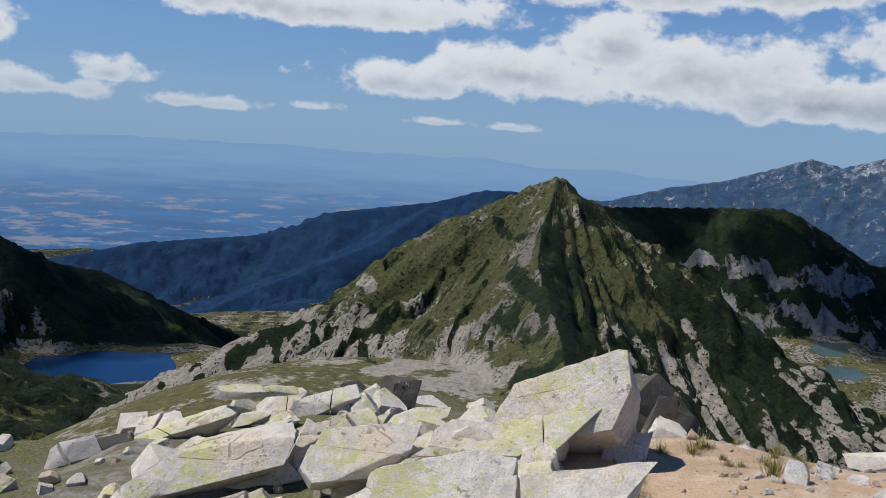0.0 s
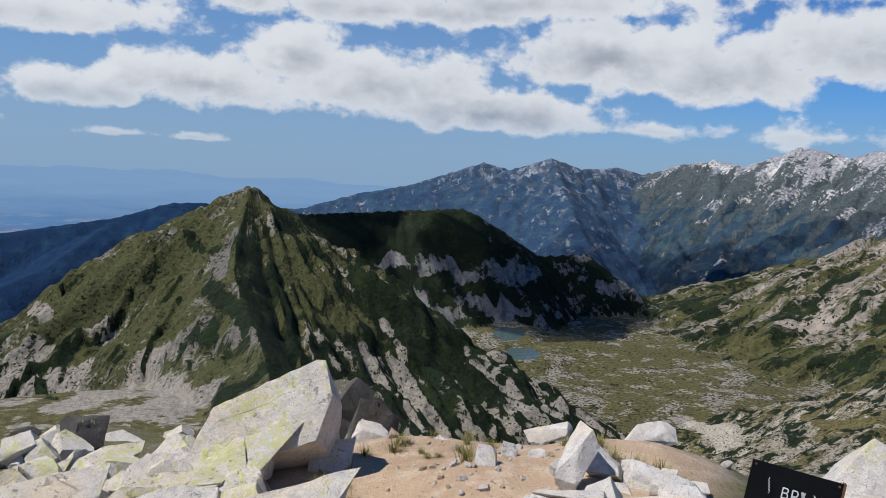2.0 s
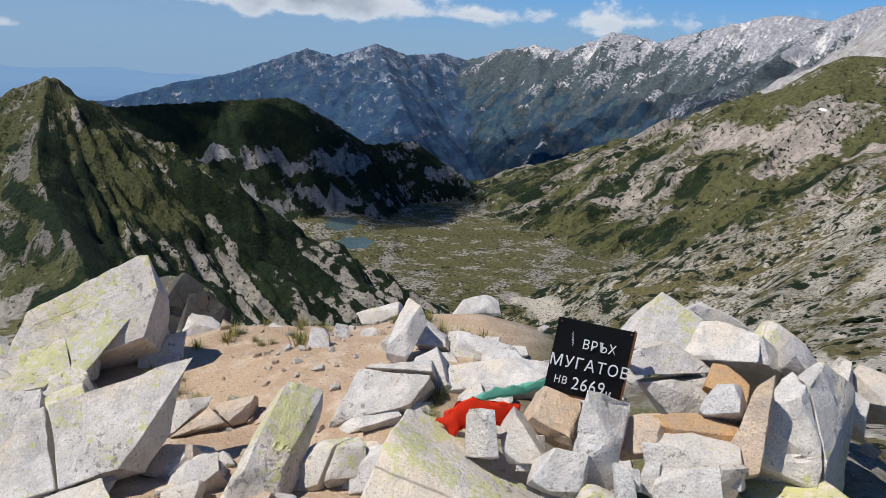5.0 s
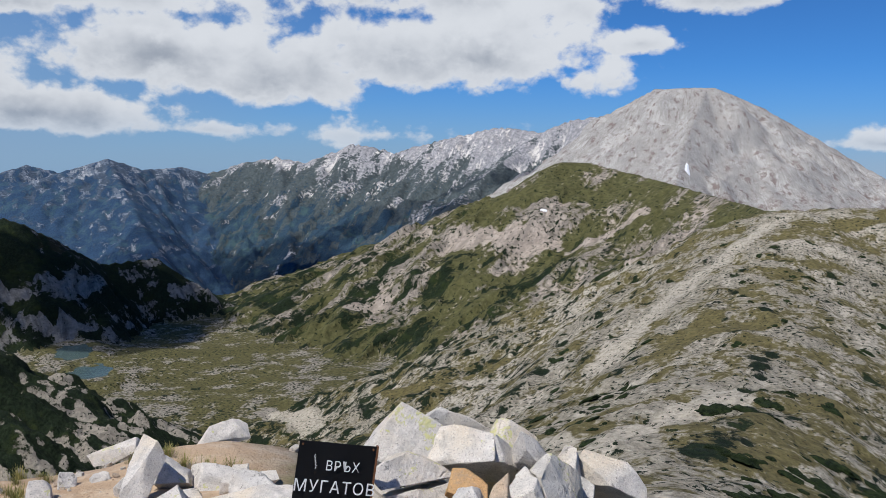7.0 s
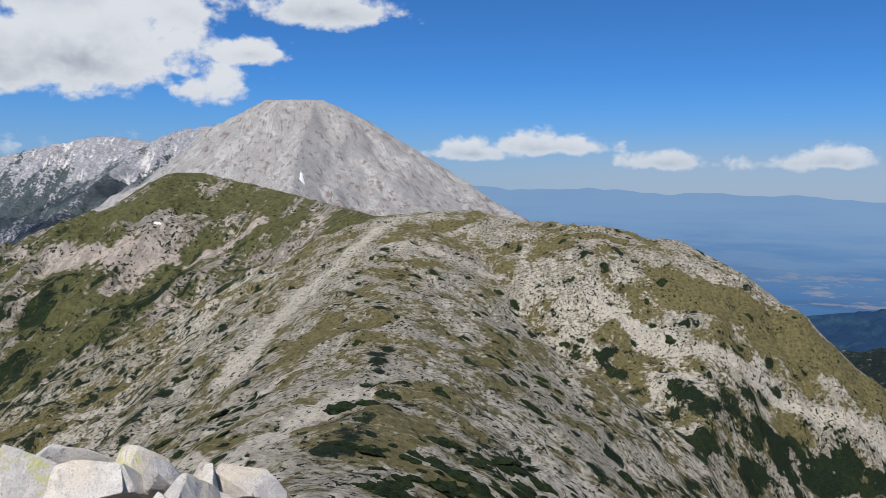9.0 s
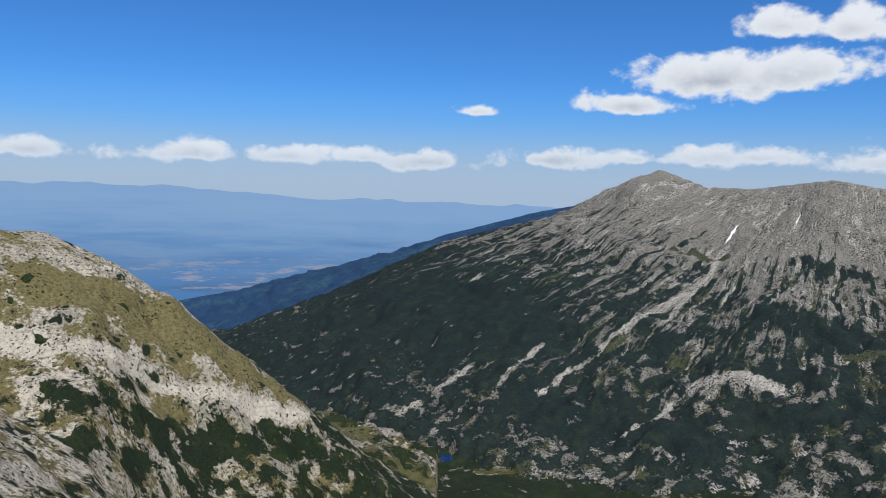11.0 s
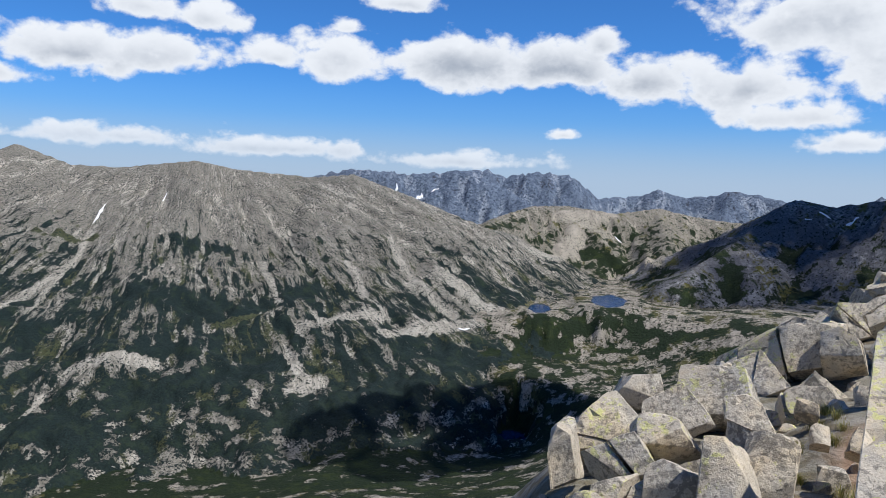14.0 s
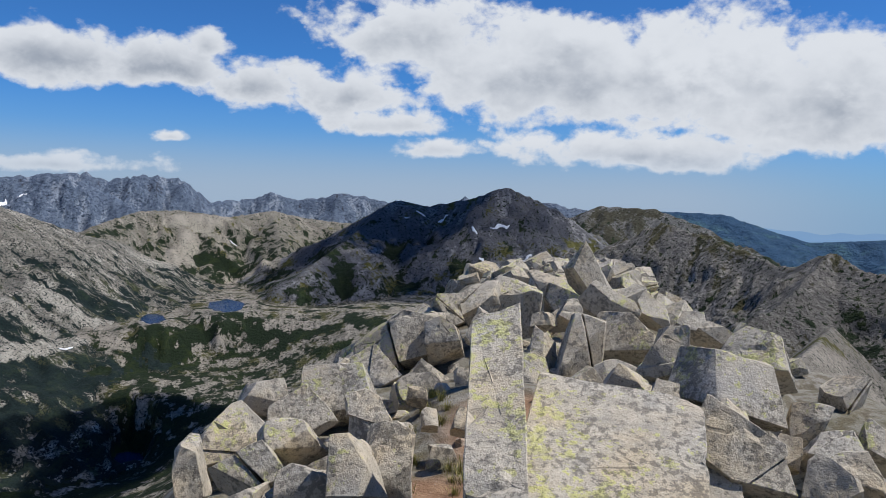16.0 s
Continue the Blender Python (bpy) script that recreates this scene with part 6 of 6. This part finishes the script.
def tuft(seed):
    rng = random.Random(seed)
    bm = bmesh.new()
    for k in range(110):
        b = rng.uniform(0, 2 * math.pi)
        d = abs(rng.gauss(0, 0.045))
        foot = Vector((math.cos(b) * d, math.sin(b) * d, -0.01))
        out = Vector((math.cos(b + rng.uniform(-0.6, 0.6)), math.sin(b + rng.uniform(-0.6, 0.6)), 0))
        tall, lean, wide = rng.uniform(0.05, 0.13), rng.uniform(0.01, 0.08), rng.uniform(0.0012, 0.0024)
        side = Vector((-out.y, out.x, 0)) * wide
        p = [foot, foot + out * lean * 0.35 + Vector((0, 0, tall * 0.6)), foot + out * lean + Vector((0, 0, tall))]
        a, c, e, g, tip = (bm.verts.new(q) for q in (p[0] - side, p[0] + side, p[1] + side * 0.8, p[1] - side * 0.8, p[2]))
        bm.faces.new((a, c, e, g))
        bm.faces.new((g, e, tip))
    me = bpy.data.meshes.new("grass_tuft")
    bm.to_mesh(me)
    bm.free()
    me.materials.append(blades)
    return me


TUFTS = [tuft(k) for k in range(5)]
# grass between the boulders: x, y, spread, number
GRASS = [(2.0, 4.6, 0.18, 5), (1.05, 4.0, 0.12, 5), (1.05, 4.45, 0.12, 6), (1.64, 4.9, 0.18, 4), (1.2, 3.0, 0.06, 3), (1.2, 2.5, 0.09, 5), (2.0, 3.0, 0.09, 6), (2.75, 3.2, 0.12, 5),
         (0.2, 2.75, 0.08, 4), (2.6, 4.35, 0.15, 6), (2.75, 3.9, 0.12, 5), (-0.98, -5.5, 0.07, 4), (-0.8, -5.75, 0.07, 4), (-0.22, -4.3, 0.12, 7), (-0.76, -4.5, 0.1, 5), (-0.56, -3.4, 0.1, 6),
         (-0.92, -4.1, 0.1, 5), (-1.96, -5.0, 0.12, 7), (-1.03, -5.2, 0.08, 4), (-1.9, -5.3, 0.1, 4), (2.3, 5.0, 0.25, 10), (-0.86, -4.9, 0.09, 6), (-1.05, -7.3, 0.12, 5), (-0.25, -3.85, 0.09, 8), (-1.62, -4.3, 0.1, 7), (-0.6, -4.0, 0.08, 6), (-0.62, -2.9, 0.06, 6), (-0.98, -3.4, 0.06, 5)]
rng = random.Random(9)
for x, y, spread, number in GRASS:
    for k in range(number):
        gx, gy = x + rng.gauss(0, spread), y + rng.gauss(0, spread)
        s = rng.uniform(0.35, 0.85)
        ob = new("grass_tuft", rng.choice(TUFTS))
        ob.matrix_world = Matrix.LocRotScale((gx, gy, height_at(gx, gy)), Euler((0, 0, rng.uniform(0, 6.28))), (s, s, s))
        tagged(ob, "dry green and straw-coloured grass tuft", "grass", "grass tufts")


# ---- dwarf pine, snow and scree on the mountains ----
def pine_mat():
    m, n = material("dwarf_pine")
    pos = n.node("ShaderNodeNewGeometry").outputs["Position"]
    k, fine = n.noise(pos, 0.5, 4.0, 0.6), n.noise(pos, 3.0, 4.0, 0.7)
    finish(n, n.mix(n.ramp(n.math("MULTIPLY_ADD", k, 0.5, n.math("MULTIPLY", fine, 0.5)), 0.38, 0.62), (0.006, 0.011, 0.004), (0.034, 0.05, 0.018)), 0.9, fine, 1.0, 0.6, 0.1)
    return m


needles = pine_mat()


def mounds(spots, rng):
    """Low spreading patches of dwarf pine, for spots x, y, size: ragged overlapping mounds that follow the slope."""
    bm = bmesh.new()
    bmesh.ops.create_icosphere(bm, subdivisions=2, radius=1.0)
    ball = np.array([v.co[:] for v in bm.verts])
    tris = np.array([[v.index for v in f.verts] for f in bm.faces])
    bm.free()
    out = []
    for x, y, size in spots:
        verts, faces = [], []
        for k in range(rng.integers(3, 6)):
            b, d = rng.uniform(0, 6.28), rng.uniform(0, 0.55) * size
            cx, cy, s = x + math.cos(b) * d, y + math.sin(b) * d, size * rng.uniform(0.3, 0.55)
            z = height_at(cx, cy)
            gx, gy = (height_at(cx + 4, cy) - z) / 4, (height_at(cx, cy + 4) - z) / 4
            q = ball * (1 + rng.normal(0, 0.16, (len(ball), 1))) * s
            q[:, 2] = np.maximum(q[:, 2], -0.3 * s) * 0.42 + z + gx * q[:, 0] + gy * q[:, 1]
            q[:, 0] += cx
            q[:, 1] += cy
            faces.append(tris + len(ball) * len(verts))
            verts.append(q)
        out.append((np.concatenate(verts), np.concatenate(faces)))
    return out


def bush(name, verts, faces):
    me = bpy.data.meshes.new(name)
    me.from_pydata(verts.tolist(), [], faces.tolist())
    me.materials.append(needles)
    return new(name, me)


dice = np.random.default_rng(21)
near_spots, far_spots = [], []
for k in range(2600):
    b, r = dice.uniform(58, 130), 130 * (900 / 130) ** dice.random()
    x, y = r * math.sin(radians(b)), r * math.cos(radians(b))
    if grain(np.array([x / 60]), np.array([y / 60]), 31)[0] < 0.05:
        continue
    size = dice.choice((1.5, 2.2, 3.2, 5.0)) * dice.uniform(0.7, 1.3)
    if len(near_spots) < 120 and size > 2.0 and r < 520:
        near_spots.append((x, y, size))
    else:
        far_spots.append((x, y, size))
for verts, faces in mounds(near_spots, dice):
    tagged(bush("dwarf_pine", verts, faces), "dark green dwarf pine shrub on the stony slope", "shrub", "dwarf pines")
made = mounds(far_spots, dice)
starts = np.cumsum([0] + [len(v) for v, _ in made])
tagged(bush("dwarf_pines", np.concatenate([v for v, _ in made]), np.concatenate([f + s for (_, f), s in zip(made, starts)])),
       "scattered dark dwarf pine shrubs on the slopes", "shrub", kind="stuff")


def snow_mat():
    m, n = material("old_snow")
    pos = n.node("ShaderNodeNewGeometry").outputs["Position"]
    finish(n, n.mix(n.noise(pos, 0.2, 4.0), (0.72, 0.73, 0.74), (0.86, 0.87, 0.88)), 0.7, n.noise(pos, 0.6, 3.0), 0.3, 0.5, 0.3)
    return m


old_snow = snow_mat()


def drape(name, b0, r0, b1, r1, width, mat, label, category, group, seed):
    """A ragged patch lying on the land along a line between two places (bearing, distance)."""
    a, c = Vector(at(b0, 0, r0)), Vector(at(b1, 0, r1))
    a.z = c.z = 0
    side = (c - a).cross(Vector((0, 0, 1))).normalized()
    n = 20
    bm = bmesh.new()
    rows = []
    for i in range(n + 1):
        t = i / n
        p = a.lerp(c, t) + side * width * 0.5 * noise.noise((t * 3, seed, 2))
        w = width * (0.12 + 0.88 * math.sin(math.pi * min(max(t, 0.02), 0.98)) ** 0.6) * (0.8 + 0.5 * noise.noise((t * 7, seed, 5)))
        row = []
        for j in range(7):
            q = p + side * w * (j / 6 - 0.5)
            edge = abs(j / 3 - 1)
            row.append(bm.verts.new((q.x, q.y, height_at(q.x, q.y) + (1.6 - 2.6 * edge ** 3) * min(1.0, width / 12) + 0.4)))
        rows.append(row)
    for lo, hi in zip(rows, rows[1:]):
        for j in range(6):
            f = bm.faces.new((lo[j], lo[j + 1], hi[j + 1], hi[j]))
            f.smooth = True
    bmesh.ops.recalc_face_normals(bm, faces=bm.faces)
    if sum(f.normal.z for f in bm.faces) < 0:
        bmesh.ops.reverse_faces(bm, faces=bm.faces)
    return tagged(part(name, bm, mat), label, category, group)


SNOW = [(68.1, 2308, 68.2, 2235, 17), (58.3, 1800, 58.8, 1800, 10), (141.1, 2380, 140.3, 2310, 9), (144.9, 2392, 144.6, 2366, 5), (165.3, 1755, 166.1, 1765, 9),
        (192.9, 2390, 193.3, 2365, 14), (194.2, 2389, 195.6, 2405, 16), (193.5, 2275, 193.9, 2262, 12), (196.3, 2257, 197.2, 2278, 20), (188.9, 2576, 189.6, 2570, 10),
        (190.5, 2552, 191.2, 2576, 10), (188.1, 2548, 188.5, 2535, 8), (176.0, 2960, 176.5, 2941, 10)]
for k, (b0, r0, b1, r1, wide) in enumerate(SNOW):
    drape("snow_patch", b0, r0, b1, r1, wide, old_snow, "small white patch of old snow on the mountain", "snow", "snow patches", k)
for k, (b0, r0, b1, r1, wide) in enumerate([(163.4, 3740, 162.6, 3900, 40), (162.3, 4230, 161.9, 4150, 30), (160.5, 4230, 160.0, 4150, 24)]):
    drape("snow_patch", b0, r0, b1, r1, wide, old_snow, "small white patch of old snow on the mountain", "snow", "snow patches", 40 + k)
